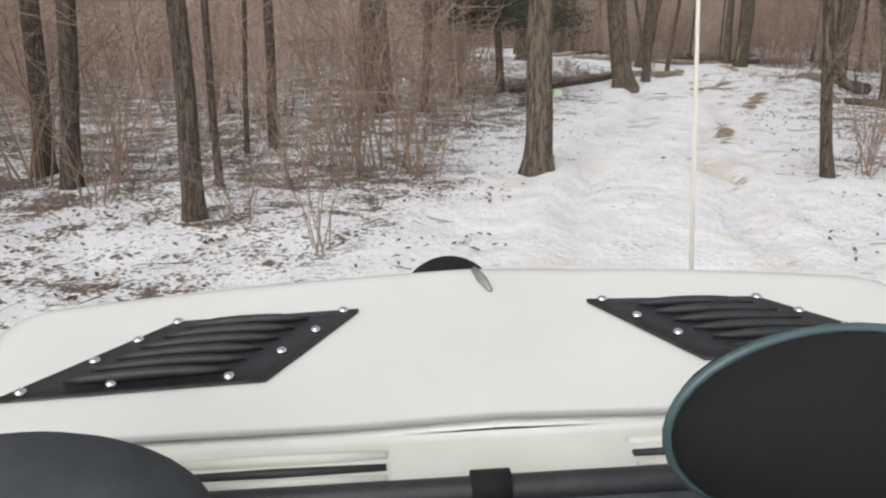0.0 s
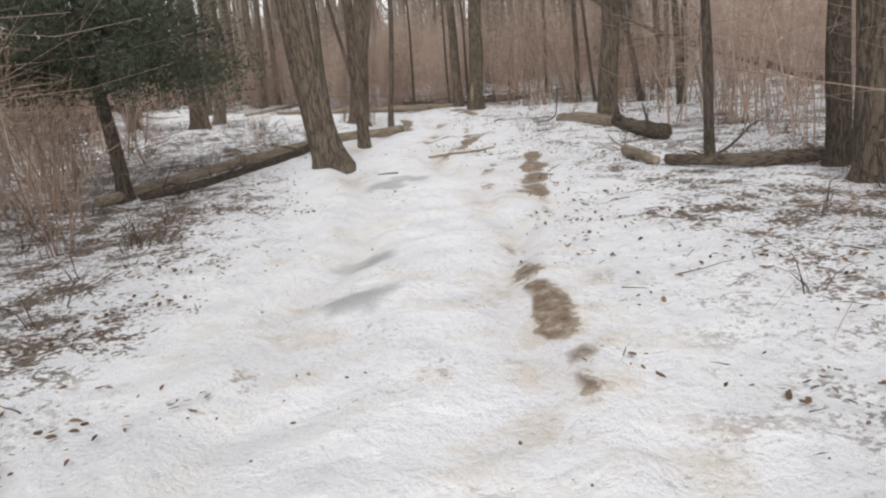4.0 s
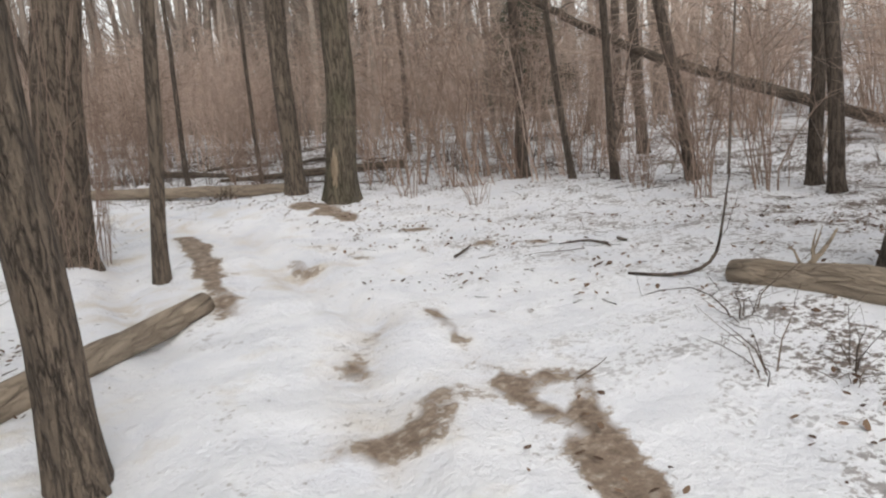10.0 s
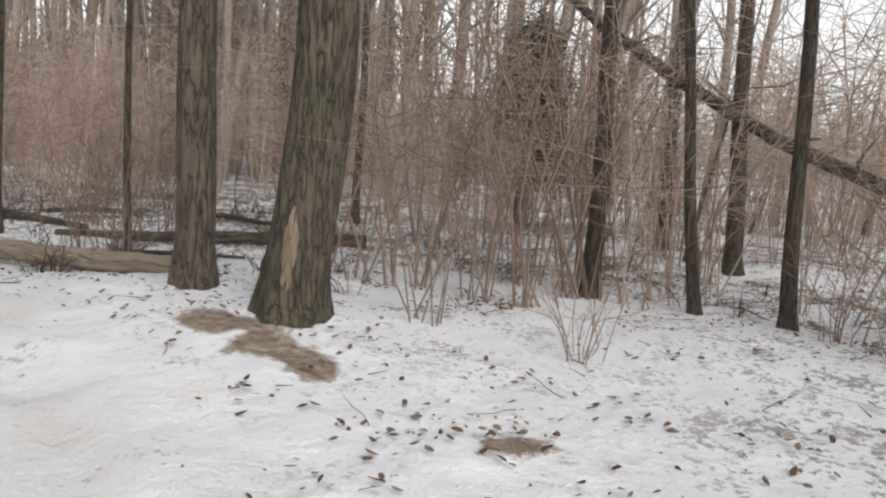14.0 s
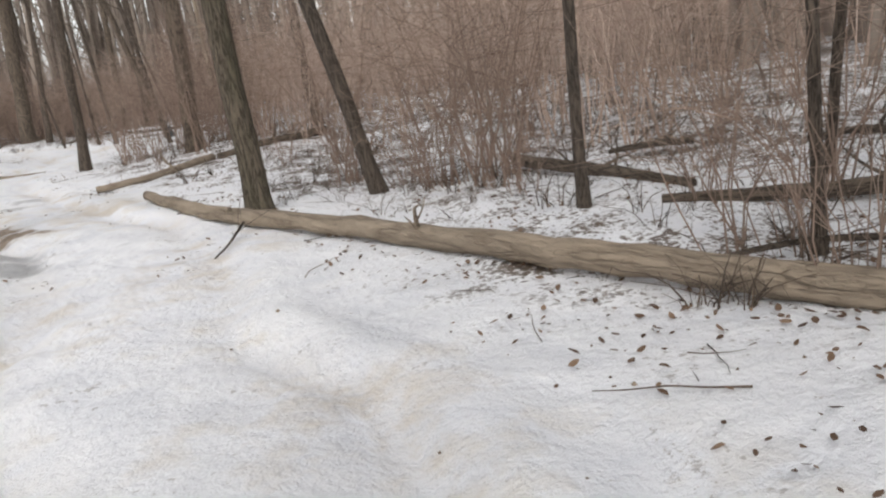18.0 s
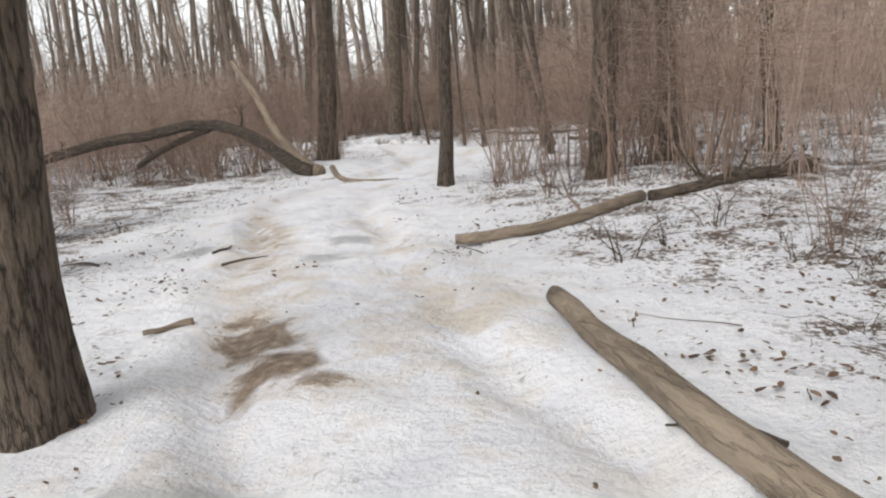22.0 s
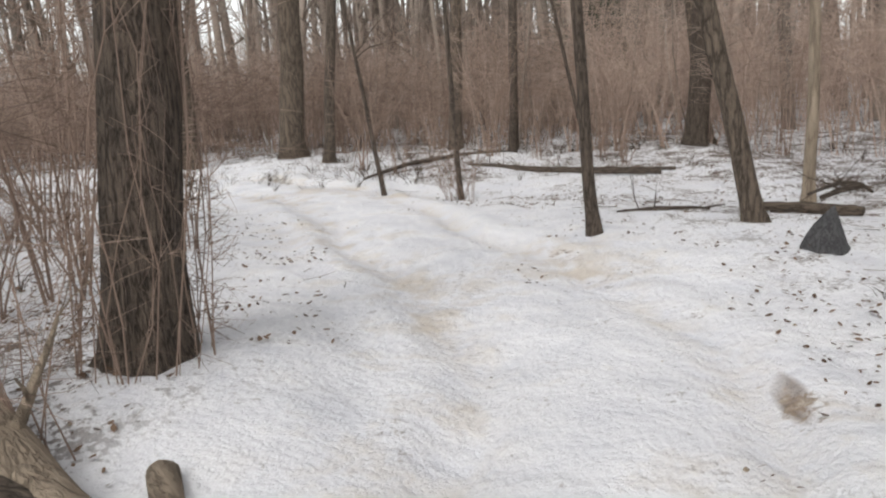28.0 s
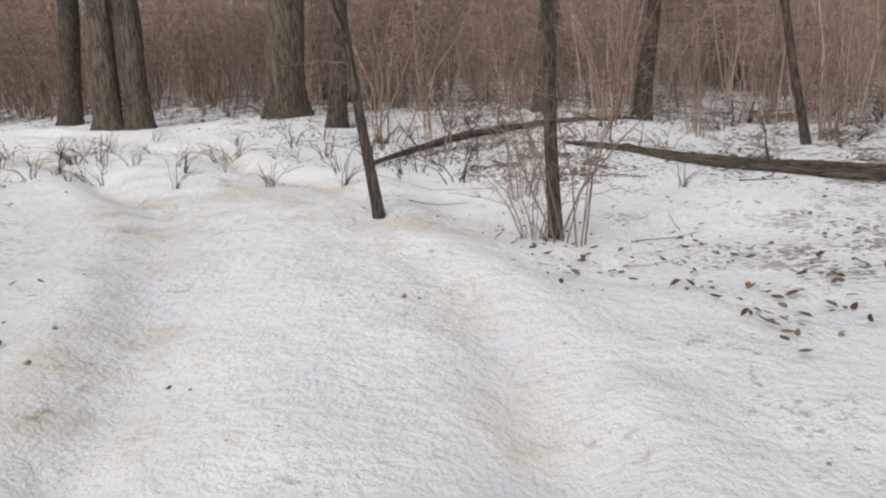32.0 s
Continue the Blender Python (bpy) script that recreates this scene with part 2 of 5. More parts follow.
STEM = stem_material("shrub_stems", (0.13, 0.090, 0.068), (0.25, 0.178, 0.138), (0.39, 0.29, 0.23))
# paler than STEM: brightness put into the colour against the thicket's own shading
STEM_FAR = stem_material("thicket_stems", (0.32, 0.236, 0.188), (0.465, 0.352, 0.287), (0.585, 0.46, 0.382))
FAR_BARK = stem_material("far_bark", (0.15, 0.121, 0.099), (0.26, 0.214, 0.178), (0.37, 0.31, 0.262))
TWIG = stem_material("ground_twigs", (0.035, 0.024, 0.018), (0.085, 0.06, 0.043), (0.16, 0.118, 0.085))
LEAF = stem_material("dead_leaves", (0.06, 0.035, 0.022), (0.13, 0.08, 0.05), (0.22, 0.145, 0.095))
NEEDLE = stem_material("cedar_needles", (0.030, 0.040, 0.024), (0.050, 0.062, 0.038), (0.080, 0.090, 0.056))


def snow_material():
    m = Mat("trodden_snow", 0.6)
    trk, mud, lit, rut, ice = m.attr("track"), m.attr("mud"), m.attr("litter"), m.attr("rut"), m.attr("ice")
    big, mid, fine = m.noise(0.33, 4), m.noise(2.4, 5, 0.6, off=5.0), m.noise(11, 6, 0.7, off=2.0)
    speck = m.noise(38, 3, 0.6, off=7.0)
    chips = m.noise(19, 5, 0.7, off=9.0)
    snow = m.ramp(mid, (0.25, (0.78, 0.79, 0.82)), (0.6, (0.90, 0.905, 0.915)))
    stain = m.math("ADD", m.math("MULTIPLY", big, 0.5), m.math("MULTIPLY", mid, 0.5))
    # blue-grey shade of small hollows, painted into the snow colour by noise
    hollow_shade = m.noise(1.15, 6, 0.68, off=12.0)
    snow = m.mix(m.math("MULTIPLY", m.grey(hollow_shade, 0.52, 0.68), 0.35), snow, (0.64, 0.665, 0.71))
    stain = m.math("ADD", m.grey(stain, 0.525, 0.69), m.math("MULTIPLY", rut, m.grey(mid, 0.35, 0.7)))
    snow = m.mix(m.math("MULTIPLY", trk, stain), snow, m.ramp(mid, (0.35, (0.44, 0.36, 0.275)), (0.65, (0.70, 0.645, 0.565))))
    spots = m.grey(m.math("ADD", m.math("ADD", m.math("MULTIPLY", chips, 0.6), m.math("MULTIPLY", mid, 0.45)), m.math("MULTIPLY", lit, 0.085)), 0.583, 0.62)
    litter = m.ramp(speck, (0.35, (0.075, 0.053, 0.040)), (0.65, (0.20, 0.15, 0.115)))
    snow = m.mix(m.math("MULTIPLY", spots, m.grey(lit, 0.1, 0.5)), snow, litter)
    crumbs = m.grey(m.math("ADD", m.math("MULTIPLY", m.noise(15, 6, 0.78, off=21.0), 0.65), m.math("MULTIPLY", m.noise(1.7, 4, 0.6, off=23.0), 0.4)), 0.615, 0.65)
    snow = m.mix(m.math("MULTIPLY", crumbs, 0.55), snow, m.ramp(speck, (0.35, (0.13, 0.098, 0.075)), (0.7, (0.40, 0.345, 0.29))))
    snow = m.mix(m.math("MULTIPLY", ice, 0.85), snow, m.ramp(mid, (0.3, (0.36, 0.365, 0.37)), (0.7, (0.52, 0.52, 0.515))))
    soil = m.ramp(fine, (0.3, (0.12, 0.085, 0.058)), (0.52, (0.27, 0.20, 0.145)), (0.68, (0.50, 0.43, 0.35)))
    edge = m.math("ADD", mud, m.math("MULTIPLY", m.math("SUBTRACT", m.math("ADD", m.math("MULTIPLY", fine, 0.6), m.math("MULTIPLY", mid, 0.4)), 0.5), 3.4))
    snow = m.mix(m.math("MULTIPLY", m.grey(edge, 0.45, 0.68), m.grey(mud, 0.06, 0.3)), snow, soil)
    rough = m.ramp(ice, (0.0, (0.62, 0.62, 0.62)), (1.0, (0.3, 0.3, 0.3)))
    return m.done(snow, m.math("ADD", m.math("MULTIPLY", mid, 0.62), m.math("ADD", m.math("MULTIPLY", fine, 0.32), m.math("MULTIPLY", speck, 0.05))), 0.13, 0.8, rough)


SNOW = snow_material()


def plain(name, color, rough=0.5, metal=0.0, vary=0.12, scale=9.0, coat=0.0):
    m = Mat(name, rough)
    m.b.inputs["Metallic"].default_value = metal
    m.b.inputs["Coat Weight"].default_value = coat
    n = m.noise(scale, 4)
    lo = tuple(c * (1 - vary) for c in color)
    hi = tuple(min(1, c * (1 + vary)) for c in color)
    return m.done(m.ramp(n, (0.3, lo), (0.7, hi)), m.noise(160, 2), 0.002, 0.12)


# ---- mesh tools ----
class Soup:
    """Gathers tubes and quads in arrays and turns them into one mesh."""

    def __init__(self):
        self.v, self.f, self.n = [], [], 0

    def add(self, v, f):
        self.v.append(np.asarray(v, float))
        self.f.append(np.asarray(f, int) + self.n)
        self.n += len(v)
        return self

    def tube(self, pts, rad, sides=6, cap=False, lobes=0.0, seed=0.0):
        pts, rad = np.asarray(pts, float), np.asarray(rad, float)
        if cap:
            pts = np.vstack([pts[0], pts, pts[-1]])
            rad = np.r_[rad[0] * 0.02, rad, rad[-1] * 0.02]
        n = len(pts)
        tan = np.gradient(pts, axis=0)
        if cap:
            tan[0], tan[-1] = tan[1], tan[-2]
            tan[1], tan[-2] = pts[2] - pts[1], pts[-2] - pts[-3]
            tan[0], tan[-1] = tan[1], tan[-2]
        tan /= np.linalg.norm(tan, axis=1)[:, None] + 1e-9
        mean = tan.mean(0)
        ref = np.array([1.0, 0.13, 0]) if abs(mean[0]) < 0.7 else np.array([0, 0.2, 1.0])
        a = np.cross(tan, ref)
        a /= np.linalg.norm(a, axis=1)[:, None] + 1e-9
        b = np.cross(tan, a)
        th = np.arange(sides) * 2 * np.pi / sides
        rr = rad[:, None] * np.ones(sides)
        if np.any(lobes):
            z = np.arange(n)[:, None] * 0.5
            lobes = np.resize(lobes, n)[:, None] if np.ndim(lobes) else lobes
            rr = rr * (1 + lobes * (np.sin(3 * th + seed + 0.25 * z) * 0.5 + np.sin(7 * th + 2 * seed + z) * 0.3 + np.sin(5 * th - z * 1.7 + seed) * 0.3))
        v = pts[:, None] + rr[..., None] * (np.cos(th)[None, :, None] * a[:, None] + np.sin(th)[None, :, None] * b[:, None])
        i, j = np.meshgrid(np.arange(n - 1), np.arange(sides), indexing="ij")
        j2 = (j + 1) % sides
        f = np.stack([i * sides + j, i * sides + j2, (i + 1) * sides + j2, (i + 1) * sides + j], -1).reshape(-1, 4)
        return self.add(v.reshape(-1, 3), f)

    def arrays(self):
        return np.vstack(self.v), np.vstack(self.f)

    def mesh(self, name, material, smooth=True):
        return mesh_of(name, *self.arrays(), material, smooth)


def mesh_of(name, v, f, material, smooth=True):
    me = bpy.data.meshes.new(name)
    me.vertices.add(len(v))
    me.vertices.foreach_set("co", np.asarray(v, np.float32).ravel())
    k = f.shape[1]
    me.loops.add(len(f) * k)
    me.loops.foreach_set("vertex_index", np.asarray(f, np.int32).ravel())
    me.polygons.add(len(f))
    me.polygons.foreach_set("loop_start", np.arange(len(f), dtype=np.int32) * k)
    me.polygons.foreach_set("use_smooth", np.full(len(f), smooth))
    me.update(calc_edges=True)
    me.materials.append(material)
    return me


def child(name, me, parent, label=""):
    ob = new(name, me)
    ob.parent = parent
    return tagged(ob, label) if label else ob


def part(name, bm, material, parent, label="", smooth=False):
    me = bpy.data.meshes.new(name)
    for f in bm.faces:
        f.smooth = smooth
    bm.to_mesh(me)
    bm.free()
    me.materials.append(material)
    return child(name, me, parent, label)


# ---- the way through the wood and the lie of the land ----
def gauss(d, w):
    return np.exp(-((d / w) ** 2))


def way_distance(x, y):
    """Signed distance across the track (right is positive) and the run along it."""
    best = np.full(np.shape(x), 1e9)
    side, run = np.zeros(np.shape(x)), np.zeros(np.shape(x))
    total = 0.0
    for (ax, ay), (bx, by) in zip(WAY[:-1], WAY[1:]):
        dx, dy = bx - ax, by - ay
        length = math.hypot(dx, dy)
        u = np.clip(((x - ax) * dx + (y - ay) * dy) / length**2, 0, 1)
        px, py = ax + u * dx, ay + u * dy
        d = np.hypot(x - px, y - py)
        s = np.where((x - ax) * dy - (y - ay) * dx > 0, 1.0, -1.0)
        near = d < best
        best, side, run = np.where(near, d, best), np.where(near, s * d, side), np.where(near, total + u * length, run)
        total += length
    return side, run


def waves(x, y, seed, size):
    r = np.random.RandomState(seed)
    out = np.zeros(np.shape(x))
    for k in range(10):
        a, ph = r.uniform(0, 2 * np.pi), r.uniform(0, 2 * np.pi)
        fr = (2 * np.pi / size) * r.uniform(0.6, 1.8)
        out = out + np.sin((x * np.cos(a) + y * np.sin(a)) * fr + ph)
    return out / 10 * 1.6


def land(x, y):
    """Height of the ground."""
    x, y = np.asarray(x, float), np.asarray(y, float)
    d, run = way_distance(x, y)
    off = np.clip((np.abs(d) - 1.6) / 3.0, 0, 1)
    z = off * (0.09 * waves(x, y, 1, 7.0) + 0.05 * waves(x, y, 2, 2.3)) + 0.015 * waves(x, y, 3, 0.9)
    wob = 0.12 * np.sin(run * 0.7) + 0.07 * np.sin(run * 1.9 + 1)
    z = z - 0.085 * (gauss(d - 0.78 - wob, 0.17) + gauss(d + 0.78 - wob, 0.17)) * (0.75 + 0.4 * np.sin(run * 0.9))
    z = z + 0.045 * (gauss(d - 1.15 - wob, 0.2) + gauss(d + 1.15 - wob, 0.2)) + 0.03 * gauss(d - wob, 0.3)
    z = z + 0.022 * gauss(d, 2.2) * (waves(x, y, 4, 1.6) + 1.1 * waves(x, y, 5, 0.62))
    z = z + 0.020 * waves(x, y, 6, 0.38) * np.clip(0.35 + 0.9 * waves(x, y, 7, 2.4), 0, 1) - 0.035 * gauss(np.abs(d) - 1.35 + 0.5 * waves(x, y, 8, 4.0), 0.16) * np.clip(0.3 + waves(x, y, 9, 5.0), 0, 1)
    w = [0.9 * gauss(np.hypot(x - a, y - b), 1.7) for a, b, _ in KNOLLS]
    z = z + sum(q * k[2] for q, k in zip(w, KNOLLS)) / np.maximum(sum(w), 0.9) * np.clip((np.abs(d) - 0.9) / 0.9, 0, 1)
    return z


def on_land(x, y, up=0.0):
    return float(land(np.array([x]), np.array([y]))[0]) + up

# ---- trees ----
def trunk_line(h, lean, bend, r):
    """Points up a trunk: lean is sideways metres for each metre of height, bend a slow curve."""
    z = np.r_[-0.15, 0.0, 0.08, 0.18, 0.32, 0.5, np.arange(0.8, 4.0, 0.4), np.linspace(4.0, h, 9)]
    u = z / h
    x = lean[0] * z + bend[0] * np.sin(u * 3.1) + 0.05 * (r + 0.1) * (np.sin(z * 1.9 + r * 50) + 0.5 * np.sin(z * 4.1 + r * 31))
    y = lean[1] * z + bend[1] * np.sin(u * 2.7) + 0.05 * (r + 0.1) * np.sin(z * 2.3 + r * 90)
    return np.stack([x, y, z], 1)


def grow(soup, start, way, length, r, rng, depth, sides):
    """A limb with its side branches."""
    n = 6 if depth > 0 else 4
    pts, p, d = [start], np.array(start, float), np.array(way, float)
    for k in range(n - 1):
        d = d + rng.normal(0, 0.16, 3) + np.array([0, 0, 0.07])
        d /= np.linalg.norm(d)
        p = p + d * length / (n - 1)
        pts.append(p.copy())
    rad = r * np.linspace(1, 0.25, n)
    soup.tube(pts, rad, sides)
    if depth > 0:
        for k in range(4 if depth > 1 else 3):
            i = rng.randint(1, n)
            w = d + rng.normal(0, 0.75, 3)
            w /= np.linalg.norm(w)
            grow(soup, pts[i], w, length * rng.uniform(0.4, 0.65), rad[i] * 0.6, rng, depth - 1, max(3, sides - 1))


def tree_meshes(r, h, lean, bend, seed, material, sides=18, limbs=9, low=0.35):
    rng = np.random.RandomState(seed)
    line = trunk_line(h, lean, bend, r)
    z = np.maximum(line[:, 2], 0)
    rad = r * (1 - 0.62 * z / h) * (1 + 0.26 * np.exp(-z / 0.14) + 0.10 * np.exp(-z / 0.7))
    trunk = Soup().tube(line, rad, sides, lobes=0.11 + 0.12 * np.exp(-z / 0.25), seed=seed).mesh("trunk", material)
    crown = []
    for k in range(limbs):
        u = low + (0.98 - low) * (k + rng.rand()) / limbs
        i = np.interp(u * h, line[:, 2], np.arange(len(line)))
        j = int(i)
        at = line[j] + (line[min(j + 1, len(line) - 1)] - line[j]) * (i - j)
        a = rng.uniform(0, 2 * np.pi)
        way = np.array([np.cos(a), np.sin(a), rng.uniform(0.35, 1.3)])
        limb = Soup()
        grow(limb, at, way / np.linalg.norm(way), h * rng.uniform(0.16, 0.3) * (1.2 - 0.6 * u), r * 0.42 * (1.1 - u * 0.7), rng, 2, 5)
        crown.append(limb.mesh("limb", material))
    return trunk, crown


def tree(x, y, r, h=15.0, lean=(0, 0), bend=(0, 0), seed=1, material=None, label="", limbs=9, low=0.35, name="tree", dz=0.0):
    material = material or BARK
    top = new(name)
    top.location = (x, y, on_land(x, y) - 0.02 + dz)
    trunk, crown = tree_meshes(r, h, lean, bend, seed, material, limbs=limbs, low=low)
    child("trunk", trunk, top)
    for limb in crown:
        child("limb", limb, top)
    return tagged(top, label or "tall bare winter tree with furrowed grey-brown bark", "tree")


# ---- shrubs ----
def stem_soups(rng, stems, height, spread, sides=3, twigs=4, thick=0.011):
    """The stems of a shrub with their twigs, one soup each."""
    out_all = []
    for k in range(stems):
        s = Soup()
        out_all.append(s)
        a, out = rng.uniform(0, 2 * np.pi), rng.uniform(0.1, 1.0)
        h = height * rng.uniform(0.5, 1.1)
        foot = np.array([np.cos(a), np.sin(a), 0]) * spread * 0.22 * rng.rand()
        t = np.linspace(0, 1, 5)
        arch = spread * out * t**1.7
        pts = foot + np.stack([np.cos(a) * arch, np.sin(a) * arch, h * t - 0.35 * h * out * t**3 - 0.04], 1)
        pts[1:-1] += rng.normal(0, 0.035 * height / 2, (3, 3))
        r0 = thick * rng.uniform(0.6, 1.3)
        s.tube(pts, r0 * np.linspace(1, 0.3, 5), sides)
        for q in range(twigs):
            i = rng.randint(1, 5)
            w = (pts[i] - pts[i - 1]) / np.linalg.norm(pts[i] - pts[i - 1]) + rng.normal(0, 0.6, 3)
            w /= np.linalg.norm(w)
            L = h * rng.uniform(0.15, 0.4)
            mid = pts[i] + w * L * 0.5 + rng.normal(0, 0.03, 3)
            s.tube([pts[i], mid, pts[i] + w * L + rng.normal(0, 0.05, 3)], r0 * np.array([0.45, 0.3, 0.14]), 3)
    return out_all


def stem_soup(*given):
    one = Soup()
    for s in stem_soups(*given):
        one.add(*s.arrays())
    return one


# ---- logs and branches on the ground ----
def fallen(name, line, radii, material, label, category="log", sides=14, stubs=0, seed=1, bare=None):
    """A fallen trunk or branch along a line of places, resting where the line says."""
    top = new(name)
    line = np.array(line, float)
    base = line[0].copy()
    top.location = base
    t = np.linspace(0, 1, len(line))
    n = max(12, int(np.linalg.norm(line[-1] - line[0]) * 4))
    tt = np.linspace(0, 1, n)
    rng = np.random.RandomState(seed)
    pts = np.stack([np.interp(tt, t, line[:, k]) for k in range(3)], 1) - base
    world = pts + base
    pts[:, 2] = np.maximum(pts[:, 2], land(world[:, 0], world[:, 1]) + 0.55 * np.interp(tt, np.linspace(0, 1, len(radii)), radii) - base[2])
    turn = Vector((0, 0, 1)).rotation_difference(Vector(line[-1] - line[0])).to_matrix()
    pts = pts @ np.array(turn)
    top.rotation_euler = turn.to_euler()
    for k in range(3):
        pts[1:-1] = 0.25 * pts[:-2] + 0.5 * pts[1:-1] + 0.25 * pts[2:]
    pts[1:-1] += rng.normal(0, np.mean(radii) * 0.07, (n - 2, 3))
    rad = np.interp(tt, np.linspace(0, 1, len(radii)), radii) * (1 + rng.normal(0, 0.035, n))
    child("trunk", Soup().tube(pts, rad, sides, cap=True, lobes=0.07, seed=seed).mesh("trunk", material), top)
    for k in range(stubs):
        s = Soup()
        i = rng.randint(2, n - 2)
        w = rng.normal(0, 1, 3)
        w[2] = abs(w[2]) + 0.3
        w = (w / np.linalg.norm(w)) @ np.array(turn)
        grow(s, pts[i], w, rng.uniform(0.3, 0.9), rad[i] * 0.3, rng, 1, 5)
        child("branch", s.mesh("branch", material), top)
    return tagged(top, label, category)

# ---- the ground, one sheet to the horizon ----
def spread_axis(lo, hi, step, far):
    mid = np.arange(lo, hi, step)
    out, d, p = [], step, hi
    while p < far:
        out.append(p)
        d *= 1.22
        p += d
    neg, d, p = [], step, lo - step
    while p > -far:
        neg.append(p)
        d *= 1.22
        p -= d
    return np.r_[neg[::-1], mid, out]


def build_ground():
    gx, gy = spread_axis(LAND[0], LAND[1], 0.12, 1600), spread_axis(LAND[2], LAND[3], 0.12, 1600)
    X, Y = np.meshgrid(gx, gy, indexing="ij")
    near = (X > LAND[0] - 8) & (X < LAND[1] + 8) & (Y > LAND[2] - 8) & (Y < LAND[3] + 8)
    Z = np.where(near, land(X, Y), 0.0)
    n, m = len(gx), len(gy)
    i, j = np.meshgrid(np.arange(n - 1), np.arange(m - 1), indexing="ij")
    f = np.stack([i * m + j, (i + 1) * m + j, (i + 1) * m + j + 1, i * m + j + 1], -1).reshape(-1, 4)
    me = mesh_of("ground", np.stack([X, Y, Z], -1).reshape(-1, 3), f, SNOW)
    d, run = way_distance(X, Y)
    ragged = 0.5 * waves(X, Y, 11, 3.0) + 0.3 * waves(X, Y, 12, 1.1)
    track = np.clip((2.1 - np.abs(d) + ragged * 0.7) / 0.7, 0, 1)
    litter = np.clip((np.abs(d) - 1.7 + ragged * 1.2) / 1.6, 0.0, 1) * np.clip(0.60 + 0.45 * waves(X, Y, 14, 6.0) + 0.8 * gauss(run - 33, 9) * (d < 0) + 0.35 * np.clip((np.abs(d) - 4.5) / 4, 0, 1) - 0.4 * gauss(run - 46, 8) * (d > 0) - 0.25 * np.clip((run - 66) / 6, 0, 1), 0.12, 1.1) + 0.08
    wob = 0.12 * np.sin(run * 0.7) + 0.07 * np.sin(run * 1.9 + 1)
    mud = (gauss(d - 0.95 - wob, 0.13) + gauss(d + 0.95 - wob, 0.13)) * np.clip(0.9 * waves(X, Y, 21, 3.0) - 0.25, 0, 1)
    tint = np.zeros(X.shape)
    for width, strength, line in DIRT:
        far = np.full(X.shape, 9.0)
        for (ax, ay), (bx, by) in zip(line[:-1], line[1:]):
            dx, dy = bx - ax, by - ay
            u = np.clip(((X - ax) * dx + (Y - ay) * dy) / (dx * dx + dy * dy + 1e-6), 0, 1)
            far = np.minimum(far, np.hypot(X - ax - u * dx, Y - ay - u * dy))
        patch = strength * gauss(far * (1 + 0.5 * waves(X, Y, 27, 0.9)), width * 0.95) * np.clip(0.85 + 0.5 * waves(X, Y, 28, 0.8) + 0.3 * waves(X, Y, 29, 0.3), 0.12, 1.15)
        mud, tint = (mud + 0.85 * patch, tint + patch) if strength > 0.7 else (mud + 0.28 * patch, tint + 1.5 * patch)
    rut = (gauss(d - 0.78 - wob, 0.24) + gauss(d + 0.78 - wob, 0.24)) * np.clip(0.5 + 0.7 * waves(X, Y, 22, 3.0), 0, 1) + tint
    ice = np.zeros(X.shape)
    for x, y, r in ICE:
        ice = np.maximum(ice, np.clip((1.15 - np.hypot(X - x, Y - y) / r + 0.40 * waves(X, Y, 23, 0.8) + 0.45 * waves(X, Y, 24, 0.3)) * 6.0, 0, 1))
    for name, val in (("rut", rut), ("ice", ice), ("track", track), ("litter", litter), ("mud", np.clip(mud, 0, 1))):
        at = me.attributes.new(name, "FLOAT", "POINT")
        at.data.foreach_set("value", np.ascontiguousarray(val, np.float32).ravel())
    return tagged(new("ground", me), "snow-covered forest floor with leaf litter and a rutted track", "ground", kind="structure")


ground = build_ground()


# ---- litter of leaves and twigs on the snow ----
def scatter(count, seed, lo, hi):
    """Places beside the track, between lo and hi metres from its middle."""
    r = np.random.RandomState(seed)
    x, y = r.uniform(LAND[0], LAND[1], count * 6), r.uniform(LAND[2], LAND[3], count * 6)
    d, _ = way_distance(x, y)
    keep = (np.abs(d) > lo + 0.5 * waves(x, y, 11, 3.0)) & (np.abs(d) < hi) & (waves(x, y, 31, 2.2) > r.uniform(-1.0, 0.7, len(x)))
    return x[keep][:count], y[keep][:count], r


def build_leaves(count, seed, lo, hi):
    x, y, r = scatter(count, seed, lo, hi)
    n = len(x)
    a, s, tilt = r.uniform(0, 2 * np.pi, n), r.uniform(0.010, 0.032, n), r.uniform(-1.1, 1.1, (n, 2))
    pull = r.randint(0, n // 9, n)
    x, y = x[pull] + r.normal(0, 0.17, n), y[pull] + r.normal(0, 0.17, n)
    z = land(x, y) + 0.010 + 0.022 * r.rand(n) ** 3
    ux, uy = np.cos(a), np.sin(a)
    v = []
    for p, q in ((-1.1, 0), (-0.5, -0.55), (0.4, -0.5), (1.2, 0.05), (0.5, 0.6), (-0.4, 0.5)):
        dx, dy = (p * ux - q * uy) * s, (p * uy + q * ux) * s
        v.append(np.stack([x + dx, y + dy, z + (0.6 + 0.4 * (p * tilt[:, 0] + q * tilt[:, 1]) + 0.7 * tilt[:, 0] * q * q) * s], 1))
    v = np.stack(v, 1).reshape(-1, 3)
    me = mesh_of("leaf_litter", v, np.arange(6 * n).reshape(-1, 6), LEAF, False)
    return tagged(new("leaf_litter", me), "scattered brown dead leaves lying on the snow", "leaves", kind="stuff")


